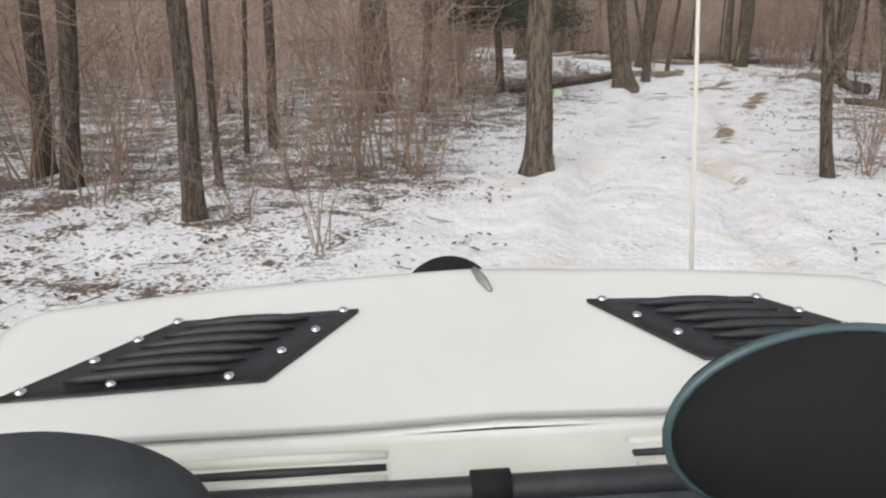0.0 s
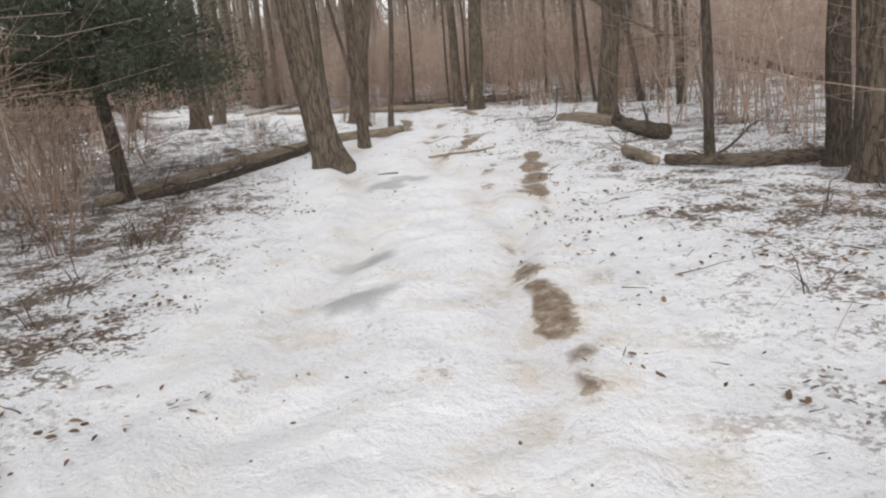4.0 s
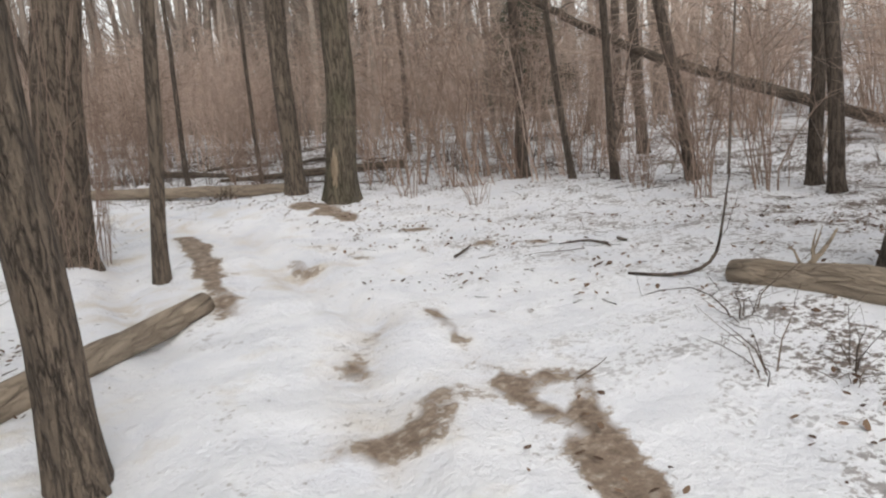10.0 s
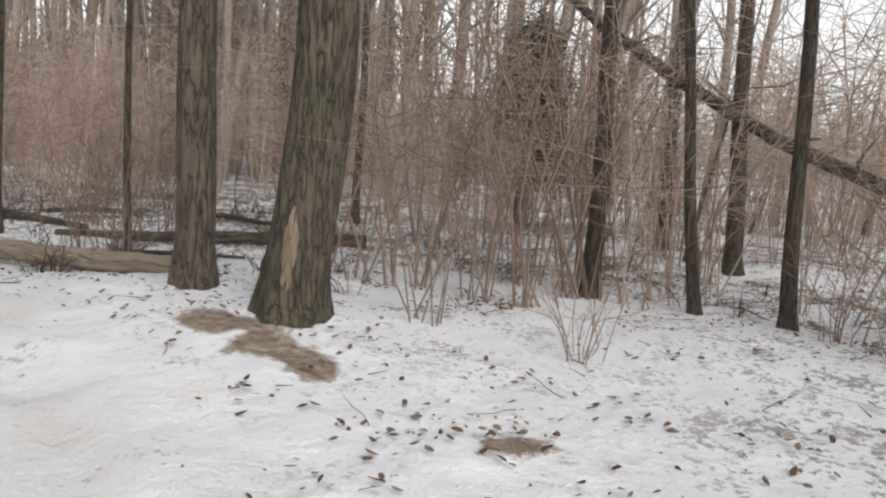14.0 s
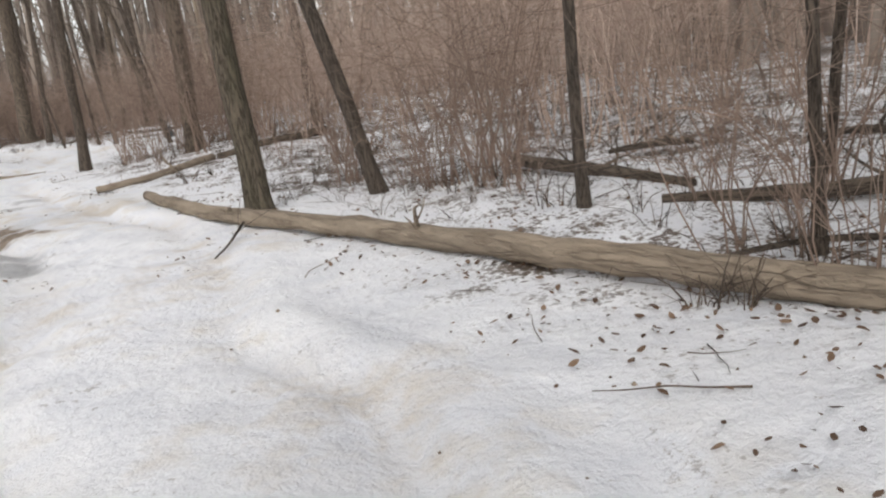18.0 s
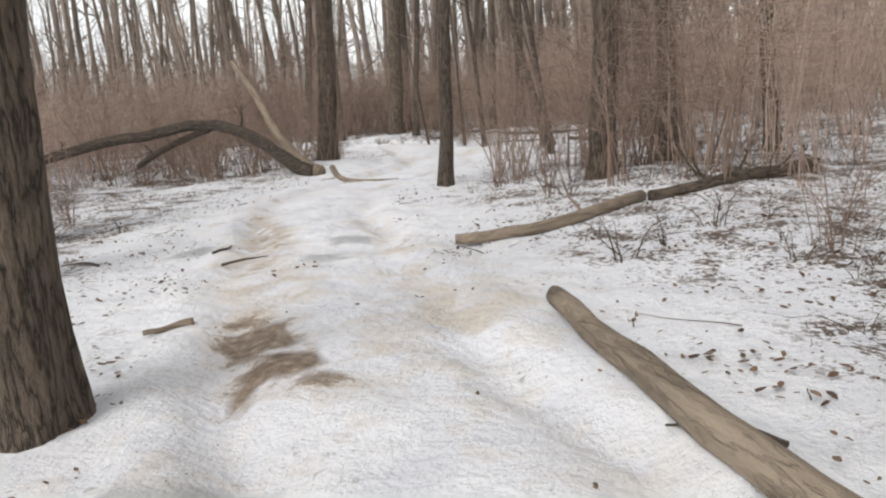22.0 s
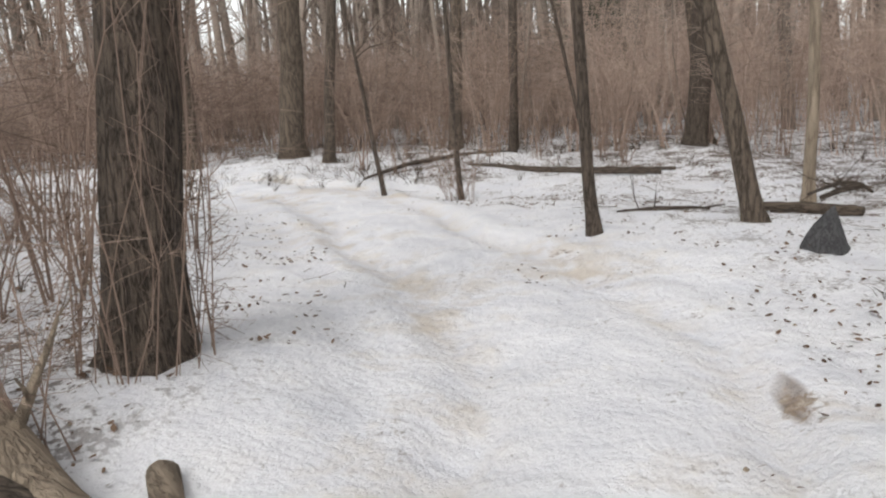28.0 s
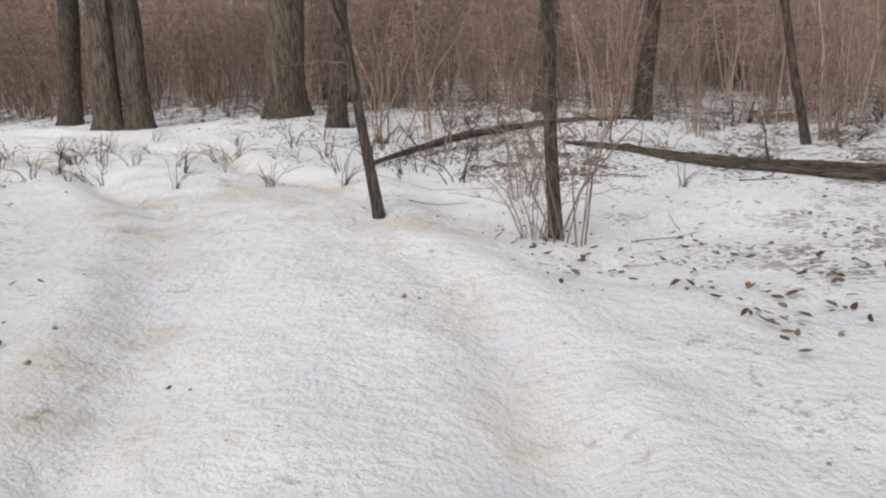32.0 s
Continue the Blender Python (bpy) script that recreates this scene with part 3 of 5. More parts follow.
def build_twigs(count):
    x, y, r = scatter(count, 6, 1.5, 12)
    s = Soup()
    for px, py in zip(x, y):
        a, L, t = r.uniform(0, 2 * np.pi), 0.08 + 0.6 * r.rand() ** 2.5, r.uniform(0.0025, 0.007)
        dx, dy = math.cos(a) * L / 2, math.sin(a) * L / 2
        z = 0.01 + t
        u, k = np.linspace(-1, 1, 5), r.normal(0, 0.02 * L, (2, 5))
        pts = np.stack([px + dx * u + k[0], py + dy * u + k[1], z + r.uniform(0, 0.05) * (u + 1) / 2], 1)
        s.tube(pts, t * np.linspace(1, 0.4, 5), 3)
    v, f = s.arrays()
    v[:, 2] += land(v[:, 0], v[:, 1])
    return tagged(new("twig_litter", mesh_of("twig_litter", v, f, TWIG)), "thin dark twigs lying on the snow", "twigs", kind="stuff")


build_leaves(72000, 5, 1.5, 12)
build_leaves(1600, 8, -1, 2.6)
build_twigs(3000)


# ---- thickets and the far wood ----
def strew(name, soups, places, material, label, category):
    """Many turned and scaled copies of a few small plants in one mesh."""
    vs, fs, n = [], [], 0
    rng = np.random.RandomState(len(places))
    arrays = [s.arrays() for s in soups]
    heights = land(*np.array(places)[:, :2].T)
    for (x, y, sc), z in zip(places, heights):
        v, f = arrays[rng.randint(len(arrays))]
        a = rng.uniform(0, 2 * np.pi)
        c, s = math.cos(a) * sc, math.sin(a) * sc
        w = np.stack([v[:, 0] * c - v[:, 1] * s + x, v[:, 0] * s + v[:, 1] * c + y, v[:, 2] * sc + z], 1)
        vs.append(w)
        fs.append(f + n)
        n += len(v)
    return tagged(new(name, mesh_of(name, np.vstack(vs), np.vstack(fs), material)), label, category, kind="stuff")


def ring(count, seed, lo, hi, smin, smax):
    """Places between lo and hi metres from the track."""
    r = np.random.RandomState(seed)
    out = []
    while len(out) < count:
        x, y = r.uniform(LAND[0] - hi, LAND[1] + hi, 4000), r.uniform(LAND[2] - hi, LAND[3] + hi, 4000)
        d = np.abs(way_distance(x, y)[0])
        keep = (d > lo) & (d < hi) & (r.rand(4000) < np.clip(1.3 - d / hi, 0.12, 1) * np.where(y < -3, 0.12, 1)) & (waves(x, y, 41, 9.0) > r.uniform(-1.3, 0.4, 4000))
        for p, q in zip(x[keep], y[keep]):
            if not in_clearing(p, q):
                out.append((p, q, r.uniform(smin, smax)))
    return out[:count]


def far_tree(seed):
    r = np.random.RandomState(seed)
    s = Soup()
    h, rad = r.uniform(13, 20), r.uniform(0.07, 0.24)
    z = np.linspace(-0.2, h, 7)
    line = np.stack([r.normal(0, 0.04) * z + 0.25 * np.sin(z * 0.3 + seed), r.normal(0, 0.04) * z + 0.2 * np.sin(z * 0.37), z], 1)
    s.tube(line, rad * np.linspace(1.15, 0.3, 7), 6)
    for k in range(11):
        up = line[r.randint(1, 7)] + np.array([0, 0, r.uniform(-0.9, 0.9)])
        a = r.uniform(0, 2 * np.pi)
        w = np.array([np.cos(a), np.sin(a), r.uniform(0.5, 1.6)])
        grow(s, up, w / np.linalg.norm(w), r.uniform(1.6, 4.2), rad * 0.33, r, 1, 3)
    return s


def sapling(seed):
    """A thin young tree with long fine twigs."""
    r = np.random.RandomState(seed + 500)
    s = Soup()
    h, rad = r.uniform(4.0, 8.5), r.uniform(0.012, 0.032)
    z = np.linspace(-0.1, h, 6)
    line = np.stack([r.normal(0, 0.09) * z + 0.2 * np.sin(z * 0.7 + seed), r.normal(0, 0.09) * z + 0.15 * np.sin(z * 0.9), z], 1)
    s.tube(line, rad * np.linspace(1.1, 0.25, 6), 4)
    for k in range(11):
        i = r.randint(1, 6)
        p = line[i - 1] + (line[i] - line[i - 1]) * r.rand()
        d = np.r_[r.normal(0, 1, 2), r.uniform(0.3, 1.4)]
        d *= r.uniform(0.5, 1.5) / np.linalg.norm(d)
        s.tube([p, p + d * 0.5 + r.normal(0, 0.06, 3), p + d], rad * np.array([0.4, 0.28, 0.12]), 3)
    return s


def brush_stems(seed, stems=6, fine=False):
    """A vase of stems that break up into a cloud of fine twigs, one soup for each stem."""
    r = np.random.RandomState(seed)
    made = []
    for k in range(stems):
        s = Soup()
        made.append(s)
        a, out, h = r.uniform(0, 2 * np.pi), r.uniform(0.2, 1.3), r.uniform(1.7, 3.1)
        t = np.linspace(0, 1, 4)
        pts = np.stack([np.cos(a) * out * t**1.3, np.sin(a) * out * t**1.3, h * t - 0.05], 1) + np.r_[r.normal(0, 0.12, 2), 0]
        pts[1:3] += r.normal(0, 0.06, (2, 3))
        s.tube(pts, r.uniform(0.008, 0.016) * np.array([1, 0.75, 0.5, 0.2]), 3)
        for q in range(13 if fine else 9):
            u = r.uniform(0.25, 1.0) ** 0.8 * 3
            i = min(int(u), 2)
            p = pts[i] + (pts[i + 1] - pts[i]) * (u - i)
            d = np.r_[r.normal(0, 0.7, 2), r.uniform(-0.15, 0.9)] * r.uniform(0.5, 1.25)
            if fine:
                s.tube([p, p + 0.5 * d + r.normal(0, 0.07, 3), p + 0.9 * d + r.normal(0, 0.07, 3)], [0.0042, 0.003, 0.0015], 3)
            else:
                s.tube([p, p + d], [0.007, 0.003], 3)
    return made


def brush(seed, fine=False):
    one = Soup()
    for s in brush_stems(seed, 6, fine):
        one.add(*s.arrays())
    return one


far_trees = [far_tree(k) for k in range(11)]
groves = np.random.RandomState(51)
woods = ring(FAR_TREES, 3, 15, 85, 0.75, 1.25) + [(x + groves.normal(0, 6), y + groves.normal(0, 6), groves.uniform(0.8, 1.2)) for x, y in GROVES for k in range(45)]
woods = [p for p in woods if abs(float(way_distance(np.array([p[0]]), np.array([p[1]]))[0][0])) > 15]
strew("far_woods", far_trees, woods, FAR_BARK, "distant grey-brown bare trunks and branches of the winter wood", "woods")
saplings = [sapling(k) for k in range(8)]
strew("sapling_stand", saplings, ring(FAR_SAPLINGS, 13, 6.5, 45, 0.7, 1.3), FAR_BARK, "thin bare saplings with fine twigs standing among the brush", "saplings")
thickets = [brush(60 + k) for k in range(8)]
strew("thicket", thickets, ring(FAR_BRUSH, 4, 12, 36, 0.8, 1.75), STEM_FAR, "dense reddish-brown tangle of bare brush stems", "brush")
fine_thickets = [brush(70 + k, True) for k in range(8)]
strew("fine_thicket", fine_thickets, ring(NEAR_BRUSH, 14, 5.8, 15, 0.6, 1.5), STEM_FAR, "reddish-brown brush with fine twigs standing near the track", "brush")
debris = [stem_soup(np.random.RandomState(160 + k), 6, 0.34, 0.42, 3, 2, 0.006) for k in range(6)]
strew("brush_debris", debris, ring(1900, 23, 2.5, 14, 0.4, 1.5), TWIG, "low tangles of dead twigs and weeds poking through the snow", "debris")

# shrubs that stand near the track, each a thing of its own with its stems
shrub_kinds = []
for k in range(6):
    soups = brush_stems(90 + k, 9, True) if k % 2 else stem_soups(np.random.RandomState(80 + k), 12, 1.75, 0.95, 3, 7, 0.0095)
    shrub_kinds.append([q.mesh("stem", STEM) for q in soups])


def shrub(x, y, size=1.0, kind=0, turn=0.0, label="bare brown shrub of many thin stems rising from the snow"):
    ob = new("shrub")
    ob.matrix_world = Matrix.LocRotScale((x, y, on_land(x, y) - 0.03), Euler((0, 0, turn)), (size, size, size))
    for me in shrub_kinds[kind % 6]:
        child("stem", me, ob)
    return tagged(ob, label, "shrub", "shrubs beside the track")


for n, (x, y, s) in enumerate(ring(NEAR_SHRUBS, 7, 3.9, 10.5, 0.55, 1.35)):
    shrub(x, y, s, n, n * 2.4)

# ---- standing trees, along the way ----
def vines(x, y, r, lean, seed):
    """Bare vines climbing a trunk."""
    rng = np.random.RandomState(seed + 900)
    top = new("vine")
    top.location = (x, y, on_land(x, y))
    for k in range(44):
        s = Soup()
        a, w = rng.uniform(0, 2 * np.pi), rng.uniform(0.9, 1.3)
        z = np.linspace(0, rng.uniform(1.5, 6.5), 9)
        swing = a + rng.normal(0, 0.5) * z / 3 + 0.3 * np.sin(z * rng.uniform(0.8, 2) + k) + 0.12 * np.sin(z * rng.uniform(3, 5) + 2 * k)
        out = np.minimum(r * w * (1 + 0.7 * np.exp(-z)) + 0.02 + rng.uniform(0, 0.12), r + 0.16)
        pts = np.stack([lean[0] * z + np.cos(swing) * out, lean[1] * z + np.sin(swing) * out, z - 0.05], 1)
        s.tube(pts, rng.uniform(0.002, 0.006) * np.linspace(1, 0.4, 9), 4)
        for q in range(26):
            i = rng.randint(1, 9)
            d = pts[i] - np.array([lean[0] * z[i], lean[1] * z[i], z[i]]) + rng.normal(0, 0.3, 3)
            d *= rng.uniform(0.08, 0.22) / np.linalg.norm(d)
            s.tube([pts[i], pts[i] + d * rng.uniform(0.4, 0.9) + rng.normal(0, 0.04, 3), pts[i] + d * rng.uniform(1.0, 1.4) + rng.normal(0, 0.05, 3)], [0.003, 0.002, 0.001], 3)
        child("strand", s.mesh("strand", STEM), top)
    return tagged(top, "mass of bare brown vines climbing a tree trunk", "vine")


def peeled(x, y, r, lean, turn, low, high):
    """A strip of bare wood where bark has come off a trunk."""
    z, a = np.linspace(low, high, 12), np.linspace(-0.3, 0.3, 7)
    wide = np.array([0.1, 0.35, 0.5, 0.42, 0.6, 0.74, 0.66, 0.8, 0.62, 0.4, 0.3, 0.06])
    out = r * (1.0 - 0.62 * z / 16) * 1.13
    v = np.stack([np.stack([lean[0] * z + np.cos(turn + q * wide) * out, lean[1] * z + np.sin(turn + q * wide) * out, z], 1) for q in a], 1).reshape(-1, 3)
    i, j = np.meshgrid(np.arange(11), np.arange(6), indexing="ij")
    f = np.stack([i * 7 + j, i * 7 + j + 1, (i + 1) * 7 + j + 1, (i + 1) * 7 + j], -1).reshape(-1, 4)
    return mesh_of("peeled_strip", v, f, BARE_WOOD)


tree(-2.18, 7.00, 0.092, 12.5, (-0.018, 0.002), (0.09, 0.03), 1, BARK_DARK, "", limbs=10, low=0.38)
tree(1.34, 9.27, 0.159, 14.2, (0.026, -0.004), (-0.09, -0.09), 2, BARK, "", limbs=10, low=0.38)
tree(-2.32, 11.63, 0.074, 11.8, (0.018, 0.000), (0.00, -0.07), 3, BARK_DARK, "slim bare young tree with dark smooth bark", limbs=6, low=0.3)
tree(-3.99, 8.48, 0.101, 12.8, (0.077, -0.000), (0.09, 0.05), 4, BARK_DARK, "", limbs=10, low=0.38)
tree(-4.81, 9.55, 0.118, 13.5, (0.074, -0.000), (-0.09, 0.10), 5, BARK_DARK, "", limbs=10, low=0.38)
tree(4.70, 8.76, 0.065, 11.3, (-0.116, 0.019), (0.00, 0.01), 6, BARK_DARK, "slim bare young tree with dark smooth bark", limbs=6, low=0.3)
tree(-0.95, 15.16, 0.261, 18.9, (-0.026, 0.006), (0.08, -0.09), 7, BARK, "", limbs=10, low=0.38)
tree(-2.32, 8.37, 0.042, 10.6, (0.040, -0.000), (-0.09, -0.06), 8, BARK_DARK, "slim bare young tree with dark smooth bark", limbs=6, low=0.3)
tree(-2.67, 11.25, 0.036, 10.4, (0.057, -0.000), (0.01, 0.06), 9, BARK_DARK, "slim bare young tree with dark smooth bark", limbs=6, low=0.3)
tree(-0.04, 15.62, 0.088, 12.4, (0.021, 0.008), (0.08, 0.09), 10, BARK_DARK, "slim bare young tree with dark smooth bark", limbs=6, low=0.3)
tree(10.22, 14.32, 0.292, 20.0, (-0.018, 0.015), (-0.09, -0.02), 11, BARK, "", limbs=10, low=0.38)
tree(7.22, 9.80, 0.185, 16.0, (-0.023, 0.016), (0.01, -0.10), 12, BARK, "", limbs=10, low=0.38)
tree(11.09, 14.59, 0.104, 13.0, (0.032, -0.002), (0.08, -0.04), 13, BARK_DARK, "", limbs=10, low=0.38)
tree(5.50, 21.75, 0.275, 20.0, (-0.097, 0.031), (-0.09, 0.08), 14, BARK, "leaning oak-like tree with deeply furrowed grey bark", limbs=10, low=0.38)
tree(4.07, 33.25, 0.262, 18.9, (0.043, -0.003), (0.01, 0.08), 15, BARK_DARK, "", limbs=10, low=0.38)
tree(8.40, 30.38, 0.275, 19.6, (0.114, -0.067), (0.08, -0.04), 16, BARK, "tree wrapped in a tangle of bare vines", limbs=10, low=0.38)
vines(8.40, 30.38, 0.30, (0.114, -0.067), 16)
tree(7.08, 25.05, 0.130, 14.3, (0.007, -0.003), (-0.09, -0.10), 17, BARK, "", limbs=10, low=0.38)
tree(8.95, 28.95, 0.075, 11.8, (0.076, -0.083), (0.01, -0.02), 18, BARK, "slim bare young tree with dark smooth bark", limbs=6, low=0.3)
tree(10.41, 17.43, 0.076, 11.9, (-0.029, 0.021), (0.08, 0.09), 19, BARK_DARK, "slim bare young tree with dark smooth bark", limbs=6, low=0.3)
tree(12.08, 16.64, 0.172, 15.5, (0.009, 0.008), (-0.09, 0.06), 20, BARK_DARK, "", limbs=10, low=0.38)
tree(12.23, 23.02, 0.210, 17.2, (0.048, -0.020), (0.01, -0.06), 21, BARK, "", limbs=10, low=0.38)
tree(16.40, 25.64, 0.089, 12.4, (0.033, -0.011), (0.01, 0.10), 24, BARK_DARK, "slim bare young tree with dark smooth bark", limbs=6, low=0.3)
tree(12.30, 32.00, 0.150, 14.7, (-0.008, 0.008), (0.08, 0.05), 25, BARK, "", limbs=10, low=0.38)
child("peeled_strip", peeled(12.45, 30.90, 0.237, (0.057, -0.062), 3.75, 0.22, 0.85), tree(12.45, 30.90, 0.225, 16.4, (0.057, -0.062), (-0.09, -0.07), 26, BARK_MOSS, "thick tree with mottled bark and a bare peeled patch", limbs=10, low=0.38), "pale peeled wood")
tree(14.60, 36.39, 0.047, 10.8, (0.052, -0.062), (0.02, -0.09), 27, BARK_DARK, "slim bare young tree with dark smooth bark", limbs=6, low=0.3)
tree(15.93, 25.15, 0.092, 12.5, (-0.036, 0.048), (0.08, 0.03), 28, BARK_DARK, "", limbs=10, low=0.38)
tree(19.11, 30.23, 0.107, 13.1, (-0.009, 0.018), (-0.09, 0.10), 29, BARK_DARK, "", limbs=10, low=0.38)
tree(15.94, 29.37, 0.055, 11.1, (-0.066, 0.082), (0.02, 0.03), 30, BARK_DARK, "slim bare young tree with dark smooth bark", limbs=6, low=0.3)
tree(16.00, 28.54, 0.066, 11.5, (-0.038, 0.051), (0.08, -0.09), 31, BARK_DARK, "slim bare young tree with dark smooth bark", limbs=6, low=0.3)
tree(16.21, 27.29, 0.087, 12.3, (-0.110, 0.134), (-0.09, -0.07), 32, BARK_DARK, "slim bare young tree with dark smooth bark", limbs=6, low=0.3)
tree(15.98, 30.49, 0.091, 12.5, (0.004, 0.007), (0.02, 0.05), 33, BARK_DARK, "", limbs=10, low=0.38)
tree(20.66, 31.99, 0.105, 13.0, (0.014, -0.006), (0.08, 0.10), 34, BARK_DARK, "", limbs=10, low=0.38)
tree(9.70, 40.19, 0.147, 14.5, (0.003, -0.000), (-0.09, 0.01), 35, BARK_MOSS, "", limbs=10, low=0.38)
tree(11.18, 40.07, 0.094, 12.2, (-0.205, 0.058), (0.02, -0.09), 36, BARK_DARK, "slim bare young tree with dark smooth bark", limbs=6, low=0.3)
tree(12.45, 36.90, 0.053, 10.8, (0.004, -0.001), (0.07, -0.06), 37, BARK_DARK, "slim bare young tree with dark smooth bark", limbs=6, low=0.3)
tree(13.05, 34.70, 0.041, 10.6, (0.030, -0.016), (-0.10, 0.06), 38, BARK_DARK, "slender young tree forking above head height", limbs=6, low=0.3)
tree(13.86, 34.76, 0.054, 11.0, (0.003, 0.001), (0.02, 0.09), 39, BARK_DARK, "slim bare young tree with dark smooth bark", limbs=6, low=0.3)
tree(18.21, 36.70, 0.072, 11.8, (0.009, 0.002), (0.07, -0.02), 40, BARK_DARK, "slim bare young tree with dark smooth bark", limbs=6, low=0.3)
tree(5.40, 41.18, 0.238, 17.9, (0.081, -0.003), (-0.10, -0.10), 41, BARK, "", limbs=10, low=0.38)
tree(5.82, 51.37, 0.123, 13.7, (0.067, 0.014), (0.02, -0.04), 42, BARK_DARK, "", limbs=10, low=0.38)
tree(8.56, 49.96, 0.198, 16.5, (0.042, -0.010), (0.07, 0.08), 43, BARK, "tree wrapped in a tangle of bare vines", limbs=10, low=0.38)
vines(8.56, 49.96, 0.198, (0.042, -0.010), 43)
tree(2.01, 44.15, 0.211, 17.0, (0.097, 0.016), (-0.10, 0.08), 44, BARK, "tree wrapped in a tangle of bare vines", limbs=10, low=0.38)
vines(2.01, 44.15, 0.211, (0.097, 0.016), 44)
tree(0.10, 47.54, 0.364, 20.0, (0.122, 0.018), (0.02, -0.04), 45, BARK, "", limbs=10, low=0.38)
tree(2.03, 55.98, 0.228, 17.7, (0.077, 0.027), (0.03, 0.09), 48, BARK_DARK, "tree wrapped in a tangle of bare vines", limbs=10, low=0.38)
vines(2.03, 55.98, 0.228, (0.077, 0.027), 48)
tree(9.86, 52.96, 0.184, 16.0, (-0.020, -0.005), (0.07, 0.06), 49, BARK, "tree wrapped in a tangle of bare vines", limbs=10, low=0.38)
vines(9.86, 52.96, 0.184, (-0.020, -0.005), 49)
tree(11.92, 53.89, 0.152, 14.8, (-0.022, -0.004), (-0.10, -0.06), 50, BARK_DARK, "", limbs=10, low=0.38)
tree(7.50, 56.51, 0.068, 11.6, (-0.130, -0.044), (0.07, 0.01), 52, BARK_DARK, "slim bare young tree with dark smooth bark", limbs=6, low=0.3)
tree(-33.46, 81.19, 0.533, 20.0, (0.162, 0.051), (-0.10, -0.09), 56, BARK_DARK, "", limbs=10, low=0.38)
tree(-30.92, 81.99, 0.391, 20.0, (0.145, 0.045), (0.03, 0.03), 57, BARK_DARK, "", limbs=10, low=0.38)
tree(5.44, 59.92, 0.068, 11.6, (-0.069, 0.009), (0.07, 0.10), 58, BARK_DARK, "slim bare young tree with dark smooth bark", limbs=6, low=0.3)
tree(7.21, 59.91, 0.108, 13.2, (-0.208, 0.028), (-0.10, 0.03), 59, BARK, "", limbs=10, low=0.38)
tree(9.08, 62.61, 0.083, 11.8, (-0.021, 0.003), (0.03, -0.09), 60, BARK_PALE, "pale dead trunk stripped of bark", limbs=6, low=0.3)
tree(9.32, 68.35, 0.232, 17.1, (0.033, -0.004), (0.06, -0.07), 61, BARK_DARK, "", limbs=10, low=0.38)
tree(-1.44, 79.40, 0.341, 20.0, (0.055, -0.004), (-0.10, 0.05), 62, BARK_DARK, "", limbs=10, low=0.38)
tree(5.64, 71.46, 0.116, 13.4, (0.018, -0.005), (0.06, 0.01), 64, BARK_DARK, "", limbs=10, low=0.38)
tree(10.18, 61.87, 0.260, 19.3, (-0.026, 0.004), (-0.10, -0.09), 65, BARK, "", limbs=10, low=0.38)
tree(-0.18, 72.05, 0.319, 19.1, (0.089, -0.012), (-0.10, 0.09), 68, BARK, "", limbs=10, low=0.38)
tree(0.90, 71.10, 0.141, 14.9, (0.102, -0.014), (0.04, -0.02), 69, BARK_DARK, "", limbs=10, low=0.38)
tree(-3.46, 72.17, 0.223, 17.5, (0.054, -0.002), (0.06, -0.10), 70, BARK, "", limbs=10, low=0.38)
tree(-2.92, 72.27, 0.224, 17.5, (0.023, -0.004), (-0.10, -0.04), 71, BARK, "", limbs=10, low=0.38)
tree(2.76, 64.90, 0.040, 4.5, (-0.149, 0.011), (0.04, 0.08), 72, BARK_DARK, "thin leaning sapling beside the track", limbs=6, low=0.3)
tree(4.09, 64.74, 0.046, 10.8, (-0.045, 0.003), (0.06, 0.08), 73, BARK_DARK, "slim bare young tree with dark smooth bark", limbs=6, low=0.3)
tree(4.17, 72.78, 0.178, 15.8, (0.072, -0.001), (-0.10, -0.04), 74, BARK, "", limbs=10, low=0.38)
tree(5.51, 70.23, 0.087, 12.3, (0.038, -0.003), (0.04, -0.10), 75, BARK_DARK, "slim bare young tree with dark smooth bark", limbs=6, low=0.3)
tree(6.97, 68.17, 0.044, 10.7, (-0.235, -0.017), (0.06, -0.02), 76, BARK_DARK, "slim bare young tree with dark smooth bark", limbs=6, low=0.3)
tree(10.10, 70.13, 0.206, 16.8, (-0.067, -0.008), (-0.10, 0.09), 77, BARK, "", limbs=10, low=0.38)
tree(-5.02, 73.55, 0.201, 16.6, (0.117, 0.002), (0.04, 0.06), 78, BARK_DARK, "", limbs=10, low=0.38)

# ---- fallen trunks and branches ----
fallen("fallen_log", [(11.62, 24.10, 0.10), (11.56, 23.20, 0.10), (11.58, 22.50, 0.10), (11.72, 22.02, 0.10)], [0.1, 0.13, 0.14, 0.14], BARK_PALE, "pale barkless log lying on snow beside the track", "log", stubs=1, seed=2)
fallen("fallen_log", [(11.80, 22.02, 0.12), (11.52, 21.30, 0.12), (11.40, 20.60, 0.12), (11.20, 19.60, 0.12)], [0.13, 0.14, 0.15, 0.15], BARK, "grey-brown log lying on snow behind a tree", "log", stubs=2, seed=3)
fallen("fallen_log", [(8.75, 27.40, 0.08), (7.15, 26.30, 0.08), (5.60, 25.20, 0.08), (4.30, 24.05, 0.08), (2.90, 22.70, 0.08), (1.66, 21.00, 0.08)], [0.1, 0.12, 0.12, 0.12, 0.1, 0.08], BARK_PALE, "long fallen trunk among leaf litter beside the track", "log", stubs=3, seed=4)
